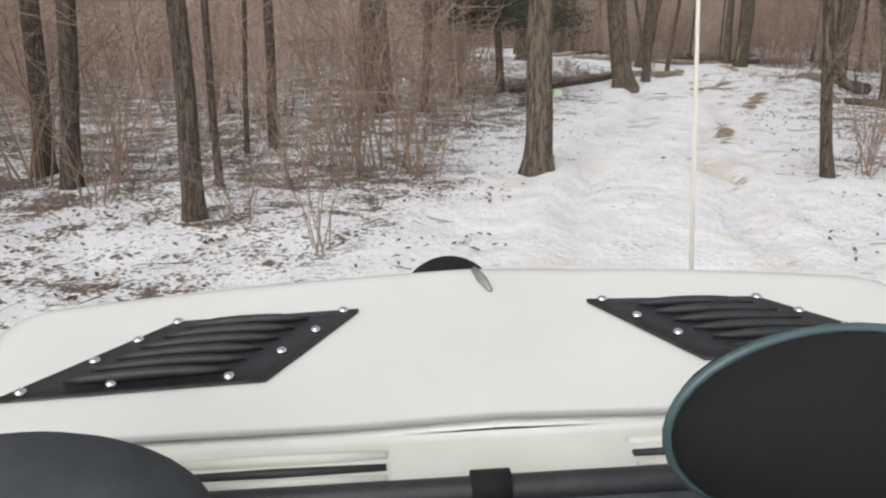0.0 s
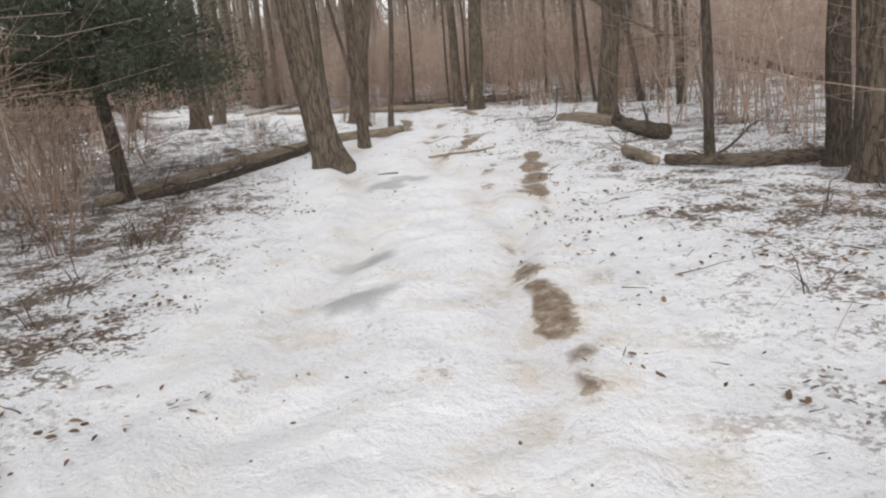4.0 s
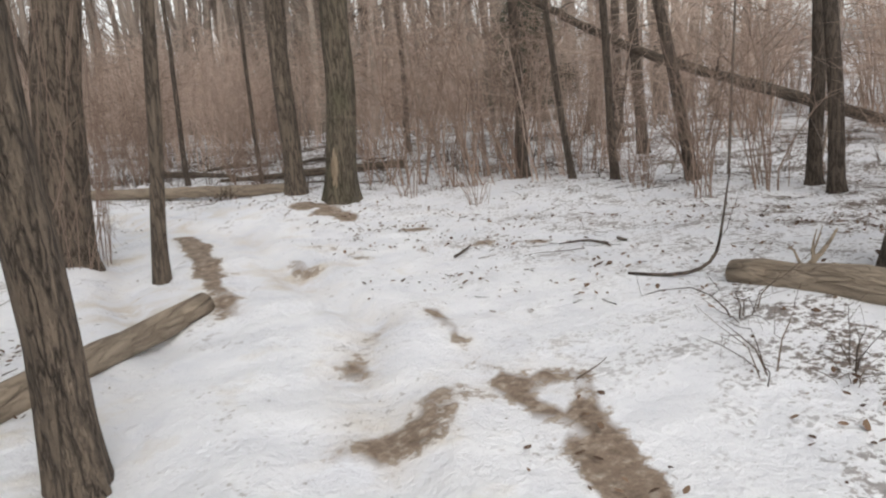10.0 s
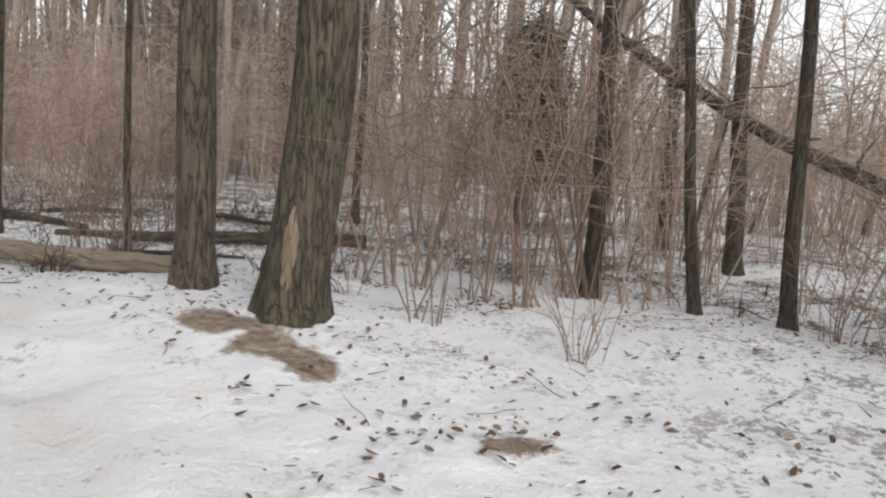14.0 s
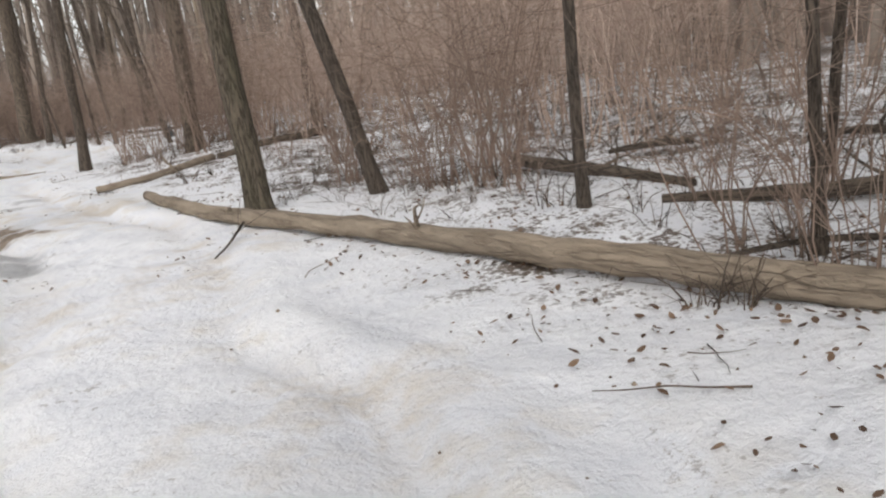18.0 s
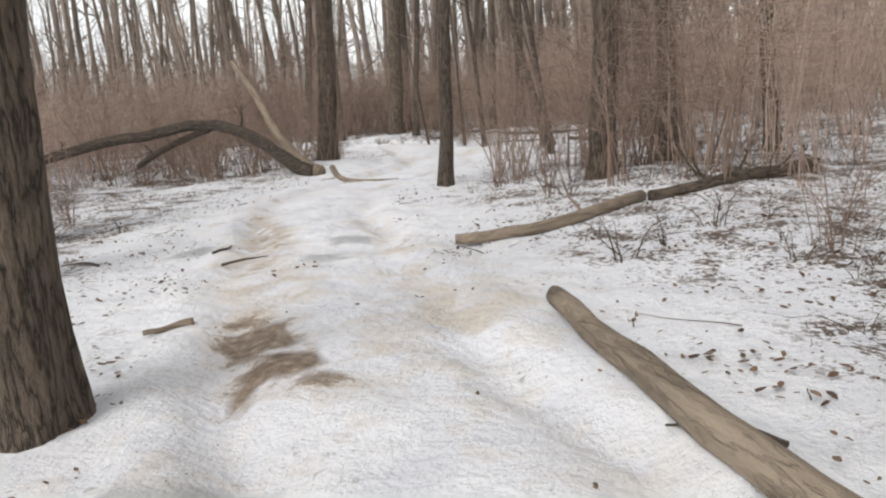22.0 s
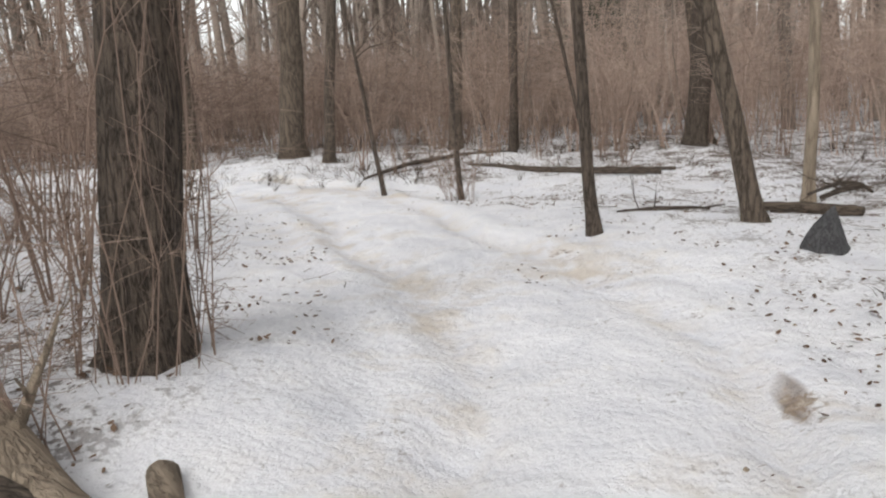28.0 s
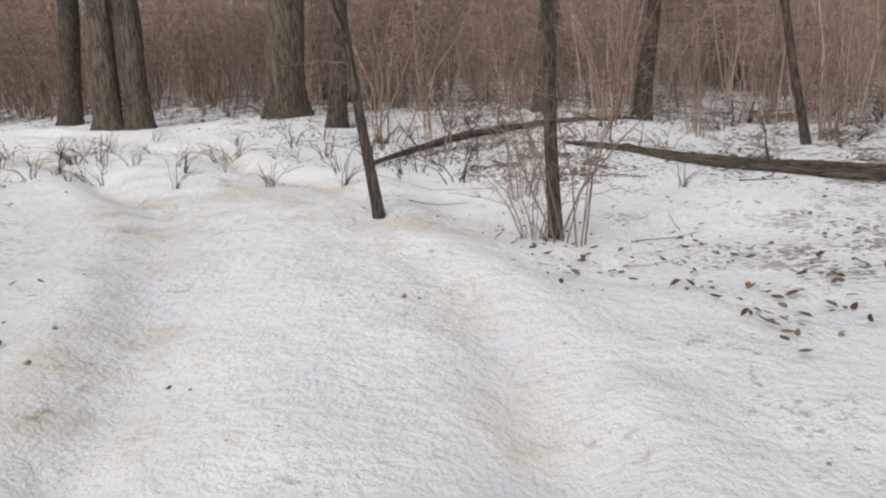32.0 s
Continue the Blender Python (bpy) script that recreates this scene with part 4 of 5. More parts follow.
fallen("fallen_log", [(5.89, 25.07, 0.06), (4.69, 23.19, 0.06), (3.36, 21.65, 0.06), (2.26, 21.09, 0.06)], [0.09, 0.09, 0.08, 0.06], BARK_DARK, "dark fallen branch among brush beside the track", "log", stubs=4, seed=5)
fallen("fallen_log", [(8.10, 43.10, 0.10), (8.85, 40.80, 0.11), (9.50, 39.40, 0.11), (10.45, 37.75, 0.11), (11.25, 36.10, 0.12), (11.80, 35.05, 0.12), (12.27, 34.15, 0.12), (12.80, 33.15, 0.12)], [0.075, 0.09, 0.095, 0.1, 0.105, 0.105, 0.11, 0.11], BARK_PALE, "long pale fallen trunk lying along the track edge", "log", stubs=2, seed=6)
fallen("fallen_log", [(6.95, 45.66, 0.06), (7.41, 45.75, 0.06), (7.95, 46.10, 0.07), (8.55, 47.00, 0.09), (9.00, 47.75, 0.11)], [0.055, 0.065, 0.07, 0.075, 0.075], BARK_PALE, "thin pale fallen trunk lying on the snow", "log", stubs=1, seed=7)
fallen("fallen_log", [(12.97, 36.44, 0.06), (13.89, 35.74, 0.08), (14.56, 35.28, 0.09), (15.12, 34.80, 0.10), (16.06, 34.05, 0.10)], [0.045, 0.065, 0.08, 0.09, 0.1], BARK, "grey-brown fallen log behind the trees", "log", stubs=3, seed=8)
fallen("fallen_log", [(9.40, 17.18, 0.07), (9.90, 16.08, 0.07), (10.84, 15.75, 0.07)], [0.07, 0.09, 0.1], BARK, "fallen log lying beside a tree on the snow", "log", stubs=2, seed=9)
fallen("fallen_log", [(9.12, 47.75, 0.10), (10.00, 48.45, 0.10), (10.90, 49.35, 0.10), (11.70, 50.15, 0.10)], [0.075, 0.09, 0.1, 0.1], BARK, "fallen trunk lying in brush beside the track", "log", stubs=4, seed=10)
fallen("fallen_branch", [(7.27, 21.36, 0.02), (7.80, 21.10, 0.02), (8.65, 21.45, 0.02)], [0.022, 0.03, 0.018], BARK_PALE, "bare stick lying across the snowy track", "branch", stubs=0, seed=11)
fallen("fallen_branch", [(9.69, 18.61, 0.06), (9.46, 17.88, 0.06), (9.26, 17.25, 0.06)], [0.09, 0.08, 0.07], BARK_PALE, "short broken log lying on the snow", "log", stubs=1, seed=12)
fallen("fallen_branch", [(5.97, 61.13, 0.02), (6.51, 61.28, 0.03), (7.17, 61.25, 0.03)], [0.015, 0.035, 0.025], BARK_DARK, "dark dead branch lying on the snow", "branch", stubs=2, seed=13)
fallen("fallen_branch", [(4.36, 68.27, 0.03), (4.95, 67.56, 0.03), (6.39, 66.60, 0.03), (8.11, 65.79, 0.03)], [0.03, 0.045, 0.045, 0.04], BARK_DARK, "long thin fallen trunk lying on snow", "log", stubs=2, seed=14)
fallen("fallen_branch", [(7.83, 61.20, 0.05), (8.28, 60.92, 0.05), (8.68, 60.47, 0.05)], [0.06, 0.07, 0.06], BARK, "weathered log half buried in snow", "log", stubs=0, seed=15)
fallen("fallen_branch", [(4.45, 68.09, 0.03), (5.67, 66.82, 0.03), (6.76, 65.95, 0.03), (7.72, 65.38, 0.03)], [0.03, 0.04, 0.04, 0.03], BARK_DARK, "thin fallen trunk lying on the snow", "log", stubs=1, seed=16)
fallen("fallen_branch", [(12.93, 39.84, 0.10), (13.31, 37.99, 0.08), (13.42, 36.68, 0.08)], [0.075, 0.07, 0.05], BARK, "fallen trunk lying beyond the track", "log", stubs=3, seed=17)
fallen("fallen_branch", [(12.29, 34.87, 0.03), (12.99, 34.74, 0.07), (13.49, 34.42, 0.05), (14.07, 33.92, 0.03)], [0.014, 0.024, 0.026, 0.018], BARK_DARK, "dead branch lying among the brush", "branch", stubs=5, seed=31)
fallen("fallen_branch", [(14.00, 39.40, 0.05), (14.41, 39.04, 0.12), (14.88, 38.90, 0.08)], [0.03, 0.045, 0.04], BARK_DARK, "dead branch lying in the wood", "branch", stubs=3, seed=32)
fallen("fallen_branch", [(15.67, 37.89, 0.05), (16.09, 37.38, 0.14), (15.98, 36.57, 0.10), (16.68, 36.41, 0.05)], [0.03, 0.045, 0.04, 0.02], BARK_DARK, "crooked dead branch lying in the wood", "branch", stubs=4, seed=33)
fallen("fallen_branch", [(9.18, 37.99, 0.015), (9.32, 38.35, 0.05), (9.49, 38.81, 0.16)], [0.008, 0.012, 0.014], BARK_DARK, "dead stick leaning on a fallen trunk", "branch", stubs=2, seed=34)
fallen("fallen_branch", [(2.19, 67.19, 0.03), (2.97, 69.10, 0.10), (4.03, 70.31, 0.10), (5.46, 70.16, 0.05)], [0.025, 0.05, 0.05, 0.03], BARK_DARK, "dead branch lying along the edge of the wood", "branch", stubs=6, seed=35)
fallen("fallen_branch", [(8.79, 61.69, 0.03), (9.15, 61.83, 0.10), (9.44, 61.93, 0.12)], [0.03, 0.045, 0.05], BARK_DARK, "dead branch lying beside a pale trunk", "branch", stubs=2, seed=36)
fallen("fallen_branch", [(8.80, 62.07, 0.02), (9.62, 62.90, 0.02), (9.93, 62.88, 0.02), (9.61, 61.95, 0.02)], [0.018, 0.03, 0.03, 0.02], BARK_DARK, "thin bent dead branch arching over the snow", "branch", stubs=3, seed=31)
fallen("fallen_branch", [(7.78, 60.87, 0.02), (8.27, 61.04, 0.02), (8.60, 60.65, 0.02)], [0.02, 0.028, 0.02], BARK_DARK, "thin dark dead branch lying on the snow", "branch", stubs=2, seed=32)
fallen("fallen_branch", [(12.69, 26.00, 0.01), (12.63, 25.85, 0.01)], [0.018, 0.014], BARK, "short dark stick lying on the snow", "branch", stubs=0, seed=33)
fallen("fallen_branch", [(5.09, 42.75, 0.02), (5.41, 42.93, 0.02)], [0.02, 0.03], BARK_PALE, "short pale stick lying on the snow", "branch", stubs=0, seed=35)
fallen("fallen_branch", [(5.92, 20.08, 0.01), (6.18, 19.85, 0.01)], [0.01, 0.015], BARK, "short dark stick lying beside frozen water", "branch", stubs=0, seed=36)
fallen("arched_trunk", [(-7.11, 55.69, 0.47), (-4.78, 55.35, 1.03), (-2.94, 55.08, 1.23), (-1.82, 54.92, 1.29), (-0.89, 54.78, 1.45), (0.07, 54.64, 1.37), (0.95, 54.51, 0.98), (1.45, 54.44, 0.57), (1.91, 54.37, 0.28), (2.26, 54.32, 0.07)], [0.13, 0.13, 0.13, 0.13, 0.13, 0.13, 0.14, 0.15, 0.16, 0.16], BARK_DARK, "dark fallen trunk arching low over the brush", "fallen tree", stubs=5, seed=21)
fallen("leaning_snag", [(2.42, 54.27, 0.11), (1.64, 54.96, 0.46), (0.87, 55.63, 1.14), (0.26, 56.16, 2.09), (-0.55, 56.88, 2.93)], [0.14, 0.12, 0.11, 0.09, 0.07], BARK_PALE, "tan barkless broken trunk leaning out of the brush", "fallen tree", stubs=1, seed=22)
fallen("fallen_branch", [(2.55, 54.75, 0.05), (3.05, 53.55, 0.03), (3.64, 52.95, 0.02), (4.16, 52.80, 0.02), (4.56, 52.90, 0.02)], [0.07, 0.055, 0.035, 0.025, 0.012], BARK_PALE, "pale splintered branch lying on the snow", "branch", stubs=0, seed=23)
fallen("fallen_branch", [(-2.49, 55.01, 0.56), (-1.89, 54.93, 0.86), (-1.06, 54.81, 1.15), (-0.23, 54.68, 1.34)], [0.07, 0.08, 0.08, 0.07], BARK_DARK, "dark broken limb propped under an arched trunk", "branch", stubs=3, seed=24)
fallen("broken_limb", [(17.34, 32.27, 3.62), (17.85, 31.65, 3.02), (18.37, 31.04, 2.54), (19.14, 30.10, 1.87), (19.91, 29.17, 1.41), (20.77, 28.13, 0.91), (22.45, 26.09, -0.08)], [0.05, 0.07, 0.08, 0.09, 0.10, 0.11, 0.12], BARK_DARK, "long broken limb slanting down through the trees", "fallen tree", stubs=5, seed=25)


# ---- the cedar ----
def cedar(x, y):
    top = new("cedar_tree")
    top.location = (x, y, on_land(x, y))
    rng = np.random.RandomState(77)
    z = np.r_[-0.15, 0, 0.15, 0.4, np.linspace(0.8, 7.5, 10)]
    line = np.stack([-0.05 * z + 0.03 * np.sin(z * 2), 0.02 * np.sin(z * 1.7), z], 1)
    child("trunk", Soup().tube(line, 0.12 * (1 - z.clip(0) / 8.5) * (1 + 0.5 * np.exp(-z.clip(0) / 0.15)), 14, lobes=0.1, seed=3).mesh("trunk", BARK_DARK), top)
    for k in range(70):
        h = 1.75 + 5.2 * (k / 70) ** 1.25
        a = k * 2.4 + rng.uniform(-0.3, 0.3)
        L = (2.6 - 0.36 * (h - 1.75)) * rng.uniform(0.75, 1.1)
        way = np.array([np.cos(a), np.sin(a), rng.uniform(-0.02, 0.3)])
        pts = [np.array([-0.05 * h, 0, h]) + way * L * u + np.array([0, 0, -0.10 * u * u * L]) + rng.normal(0, 0.04, 3) for u in np.linspace(0, 1, 6)]
        bough = child("bough", Soup().tube(pts, 0.022 * np.linspace(1, 0.25, 6), 5).mesh("bough", BARK_DARK), top)
        needles = Soup()
        for u in np.linspace(0.12, 1.0, 20):
            i = u * 5
            j = min(int(i), 4)
            p = pts[j] + (pts[j + 1] - pts[j]) * (i - j)
            for q in range(46):
                d = way * rng.uniform(0.2, 1) + rng.normal(0, 0.75, 3)
                d /= np.linalg.norm(d)
                s = np.cross(d, rng.normal(0, 1, 3))
                s /= np.linalg.norm(s)
                c = p + rng.normal(0, 0.19, 3)
                n, w = rng.uniform(0.07, 0.16), rng.uniform(0.008, 0.016)
                needles.add([c - s * w * 0.5, c + d * n * 0.5 - s * w, c + d * n, c + d * n * 0.5 + s * w], [[0, 1, 2, 3]])
        child("foliage", needles.mesh("foliage", NEEDLE, False), bough, "dark green cedar sprays")
    return tagged(top, "dark green evergreen cedar with low spreading boughs", "tree")


first = cedar(2.02, 21.47)
# more of them, far back among the brush
for x, y, size in FAR_CEDARS:
    far = copy_thing(first, Matrix.LocRotScale((x, y, on_land(x, y) - 0.05), Euler((0, 0, x)), (size, size, size)))
    tagged(far, "dark evergreen cedar standing far back among bare brush", "tree")


# ---- shrubs that stand out beside the track ----
shrub(-1.16, 9.84, 1.05, 0, 0.00)
shrub(-0.83, 9.37, 1.16, 1, 1.70)
shrub(0.02, 9.07, 1.05, 2, 3.40)
shrub(-0.90, 6.00, 0.47, 3, 5.10)
shrub(-1.72, 6.78, 0.73, 4, 0.52)
shrub(-0.43, 9.83, 1.26, 5, 2.22)
shrub(-1.51, 8.33, 0.95, 6, 3.92)
shrub(-3.55, 8.75, 1.05, 7, 5.62)
shrub(-3.36, 7.60, 0.95, 8, 1.04)
shrub(-4.60, 8.83, 1.16, 9, 2.74)
shrub(-1.48, 10.03, 1.16, 10, 4.44)
shrub(-0.99, 9.77, 1.16, 11, 6.14)
shrub(-0.13, 9.30, 1.16, 12, 1.56)
shrub(5.29, 8.90, 0.84, 13, 3.26)
shrub(0.03, 14.23, 1.26, 14, 4.96)
shrub(0.53, 13.19, 1.16, 15, 0.38)
shrub(5.64, 9.52, 0.95, 16, 2.08)
shrub(0.85, 22.80, 1.05, 17, 3.78)
shrub(0.95, 25.72, 1.16, 18, 5.48)
shrub(2.32, 26.60, 0.84, 19, 0.90)
shrub(-3.03, 43.37, 1.26, 20, 2.60)
shrub(1.05, 28.72, 1.05, 21, 4.30)
shrub(1.42, 19.95, 0.84, 22, 6.00)
shrub(14.67, 31.82, 1.37, 23, 1.42)
shrub(16.11, 31.53, 1.37, 24, 3.12)
shrub(13.50, 22.79, 0.73, 25, 4.82)
shrub(17.98, 30.13, 1.05, 26, 0.24)
shrub(13.30, 30.39, 0.7, 27, 1.94)
shrub(13.60, 29.16, 0.72, 28, 3.64)
shrub(15.80, 30.63, 1.26, 29, 5.34)
shrub(16.04, 26.05, 1.37, 30, 0.76)
shrub(15.74, 27.01, 0.84, 31, 2.46)
shrub(14.09, 32.13, 1.26, 33, 5.86)
shrub(15.76, 28.07, 0.84, 34, 1.28)
shrub(15.81, 30.51, 1.47, 37, 0.10)
shrub(16.60, 27.38, 1.37, 38, 1.80)
shrub(15.04, 26.46, 0.84, 39, 3.50)
shrub(15.24, 27.46, 0.73, 40, 5.20)
shrub(14.63, 30.88, 0.8, 41, 0.62)
shrub(12.59, 33.88, 0.95, 42, 2.32)
shrub(21.71, 33.68, 1.26, 43, 4.02)
shrub(17.83, 31.20, 1.37, 44, 5.72)
shrub(14.17, 35.80, 0.84, 45, 1.14)
shrub(12.24, 38.54, 0.95, 46, 2.84)
shrub(11.76, 39.62, 0.95, 47, 4.54)
shrub(21.45, 35.35, 1.68, 48, 6.24)
shrub(12.62, 34.93, 0.73, 49, 1.66)
shrub(11.89, 39.69, 1.16, 50, 3.36)
shrub(12.17, 39.25, 1.16, 51, 5.06)
shrub(11.63, 40.46, 1.05, 52, 0.48)
shrub(12.70, 39.52, 1.16, 53, 2.18)
shrub(10.85, 41.37, 0.95, 54, 3.88)
shrub(13.03, 34.77, 0.95, 56, 1.00)
shrub(13.25, 36.25, 0.84, 58, 4.40)
shrub(11.11, 41.34, 1.16, 61, 3.22)
shrub(11.11, 43.67, 1.26, 62, 4.92)
shrub(12.38, 39.11, 1.16, 63, 0.34)
shrub(12.24, 37.92, 0.84, 64, 2.04)
shrub(6.79, 51.00, 0.84, 65, 3.74)
shrub(7.12, 50.64, 0.95, 66, 5.44)
shrub(7.78, 48.75, 0.73, 67, 0.86)
shrub(0.07, 48.82, 0.84, 68, 2.56)
shrub(8.75, 48.94, 1.05, 69, 4.26)
shrub(9.66, 49.06, 1.16, 70, 5.96)
shrub(10.09, 48.59, 1.16, 71, 1.38)
shrub(7.85, 52.98, 1.47, 72, 3.08)
shrub(9.37, 51.14, 1.58, 73, 4.78)
shrub(8.56, 52.02, 1.78, 74, 0.20)
shrub(10.49, 52.02, 1.58, 75, 1.90)
shrub(-9.94, 60.42, 1.26, 76, 3.60)
shrub(-6.49, 58.89, 1.37, 77, 5.30)
shrub(-5.39, 58.91, 1.37, 78, 0.72)
shrub(-3.38, 58.06, 1.16, 79, 2.42)
shrub(-1.88, 57.46, 1.26, 80, 4.12)
shrub(-0.79, 57.42, 1.26, 81, 5.82)
shrub(-0.32, 58.13, 1.37, 82, 1.24)
shrub(0.18, 58.86, 1.47, 83, 2.94)
shrub(-11.53, 60.34, 1.26, 84, 4.64)
shrub(6.70, 52.07, 0.95, 85, 0.06)
shrub(7.13, 51.39, 1.05, 86, 1.76)
shrub(7.36, 51.69, 1.05, 87, 3.46)
shrub(-20.67, 73.87, 1.68, 88, 5.16)
shrub(-14.75, 72.48, 1.68, 89, 0.58)
shrub(-8.39, 68.24, 1.68, 90, 2.28)
shrub(-34.11, 80.74, 1.68, 91, 3.98)
shrub(-1.07, 56.28, 1.26, 92, 5.68)
shrub(-2.34, 56.31, 1.16, 93, 1.10)
shrub(-2.97, 55.99, 1.26, 94, 2.80)
shrub(-0.29, 56.94, 1.26, 95, 4.50)
shrub(-4.50, 56.64, 1.37, 97, 1.62)
shrub(0.58, 61.00, 1.37, 98, 3.32)
shrub(-0.05, 61.22, 1.58, 99, 5.02)
shrub(-0.92, 61.11, 1.58, 100, 0.44)
shrub(-1.86, 62.12, 1.58, 101, 2.14)
shrub(2.82, 68.11, 0.95, 102, 3.84)
shrub(1.97, 69.23, 1.16, 103, 5.54)
shrub(3.85, 66.09, 0.79, 104, 0.96)
shrub(4.17, 64.58, 0.63, 105, 2.66)
shrub(3.94, 64.69, 0.63, 106, 4.36)
shrub(4.97, 69.50, 1.16, 107, 6.06)
shrub(6.02, 69.02, 0.95, 108, 1.48)
shrub(7.50, 67.04, 0.84, 109, 3.18)
shrub(7.23, 68.45, 1.05, 110, 4.88)
shrub(5.10, 70.86, 1.05, 111, 0.30)
shrub(9.68, 66.71, 0.95, 112, 2.00)
shrub(10.46, 66.78, 0.95, 113, 3.70)



# ---- the white off-road vehicle that stands at the start of the track ----
PAINT = plain("white_paint", (0.70, 0.705, 0.68), 0.3, 0.0, 0.05, 2.5, 0.35)
DULL = plain("dull_white_plastic", (0.60, 0.60, 0.555), 0.6, 0.0, 0.10, 5)
BLACK = plain("black_textured_steel", (0.022, 0.023, 0.026), 0.55, 0.0, 0.3, 40)
RUBBER = plain("black_rubber", (0.004, 0.004, 0.0045), 0.9, 0.0, 0.3, 30)
CHROME = plain("bolt_steel", (0.75, 0.76, 0.78), 0.22, 1.0, 0.05, 30)
DASH = plain("grey_dash_plastic", (0.035, 0.040, 0.046), 0.8, 0.0, 0.2, 30)
TEAL = plain("teal_grey_trim", (0.06, 0.10, 0.108), 0.4, 0.0, 0.15, 20)
CLIP = plain("dull_grey_clip", (0.30, 0.30, 0.29), 0.5, 0.3, 0.1, 20)
MAST = plain("pale_antenna", (0.70, 0.66, 0.60), 0.5, 0.0, 0.05, 20)


# the bonnet lies in a plane of its own, sloping up a little to the front, seen from the seat
CAR = Euler((radians(0.04), radians(-0.40), radians(3.39))).to_matrix()
SLOPE = Euler((radians(7.84), 0, 0)).to_matrix()
SEAT = CAR.inverted() @ Vector((0, 0, 1.738))
MID = 0.139


def from_seat(x, y, z):
    """Places taken from the driver's eye, along the bonnet, to the vehicle's own axes."""
    m = np.array(SLOPE)
    x, y, z = np.broadcast_arrays(np.asarray(x, float) + MID, y, z)
    return tuple(m[i, 0] * x + m[i, 1] * y + m[i, 2] * z + SEAT[i] for i in range(3))


def crown(x, y):
    """The bonnet's skin below the eye: flat, a soft middle ridge, rounded down at the rim."""
    nose = np.clip((y - (1.235 - 0.17 * x * x)) / 0.16, 0, 1)
    side = np.clip((np.abs(x) - 0.70) / 0.16, 0, 1)
    ridge = 0.006 * np.clip(1 - np.abs(x) / 0.2, 0, 1)
    return -0.606 + ridge - 0.16 * nose**1.6 - 0.12 * side**2


def vent(s, u, v):
    """A place on a louvre plate: u from its inner to its outer edge, v from near to far."""
    near = np.array([0.316, 0.915]) + (np.array([0.672, 0.895]) - np.array([0.316, 0.915])) * u
    far = np.array([0.190, 1.106]) + (np.array([0.476, 1.090]) - np.array([0.190, 1.106])) * u
    x, y = near + (far - near) * v
    return s * x, y


def at(x, y, up=0.0):
    return np.array([float(q) for q in from_seat(x, y, crown(np.array(x), np.array(y)) + up)])


def ball(name, middle, size, material, parent, label=""):
    bm = bmesh.new()
    bmesh.ops.create_uvsphere(bm, u_segments=32, v_segments=18, radius=1.0)
    bmesh.ops.scale(bm, vec=size, verts=bm.verts)
    bmesh.ops.translate(bm, vec=[float(q) for q in middle], verts=bm.verts)
    return part(name, bm, material, parent, label, True)


def rod(name, pts, radii, material, parent, label="", sides=10):
    return child(name, Soup().tube(pts, radii, sides, cap=True).mesh(name, material), parent, label)


def sheet(name, u, v, place, material, parent, label="", thick=0.012):
    """A shaped panel: place(u, v) gives x, y, z; its underside lies thick below."""
    U, V = np.meshgrid(u, v, indexing="ij")
    x, y, z = place(U, V)
    top = np.stack([x, y, z], -1).reshape(-1, 3)
    n, m = len(u), len(v)
    i, j = np.meshgrid(np.arange(n - 1), np.arange(m - 1), indexing="ij")
    f = np.stack([i * m + j, (i + 1) * m + j, (i + 1) * m + j + 1, i * m + j + 1], -1).reshape(-1, 4)
    k = n * m
    rim = np.r_[np.arange(m), np.arange(1, n) * m + m - 1, (n - 1) * m + np.arange(m - 2, -1, -1), np.arange(n - 2, 0, -1) * m]
    nxt = np.roll(rim, -1)
    walls = np.stack([nxt, rim, rim + k, nxt + k], 1)
    v3 = np.vstack([top, top - np.array([0, 0, thick])])
    return child(name, mesh_of(name, v3, np.vstack([f, f[:, ::-1] + k, walls]), material), parent, label)


def box(name, size, at, material, parent, label="", bevel=0.01, turn=(0, 0, 0)):
    bm = bmesh.new()
    bmesh.ops.create_cube(bm, size=1.0)
    bmesh.ops.scale(bm, vec=size, verts=bm.verts)
    if bevel:
        bmesh.ops.bevel(bm, geom=bm.edges[:], offset=bevel, segments=2, affect="EDGES")
    bmesh.ops.transform(bm, matrix=Matrix.LocRotScale(at, Euler(turn), None), verts=bm.verts)
    return part(name, bm, material, parent, label, True)


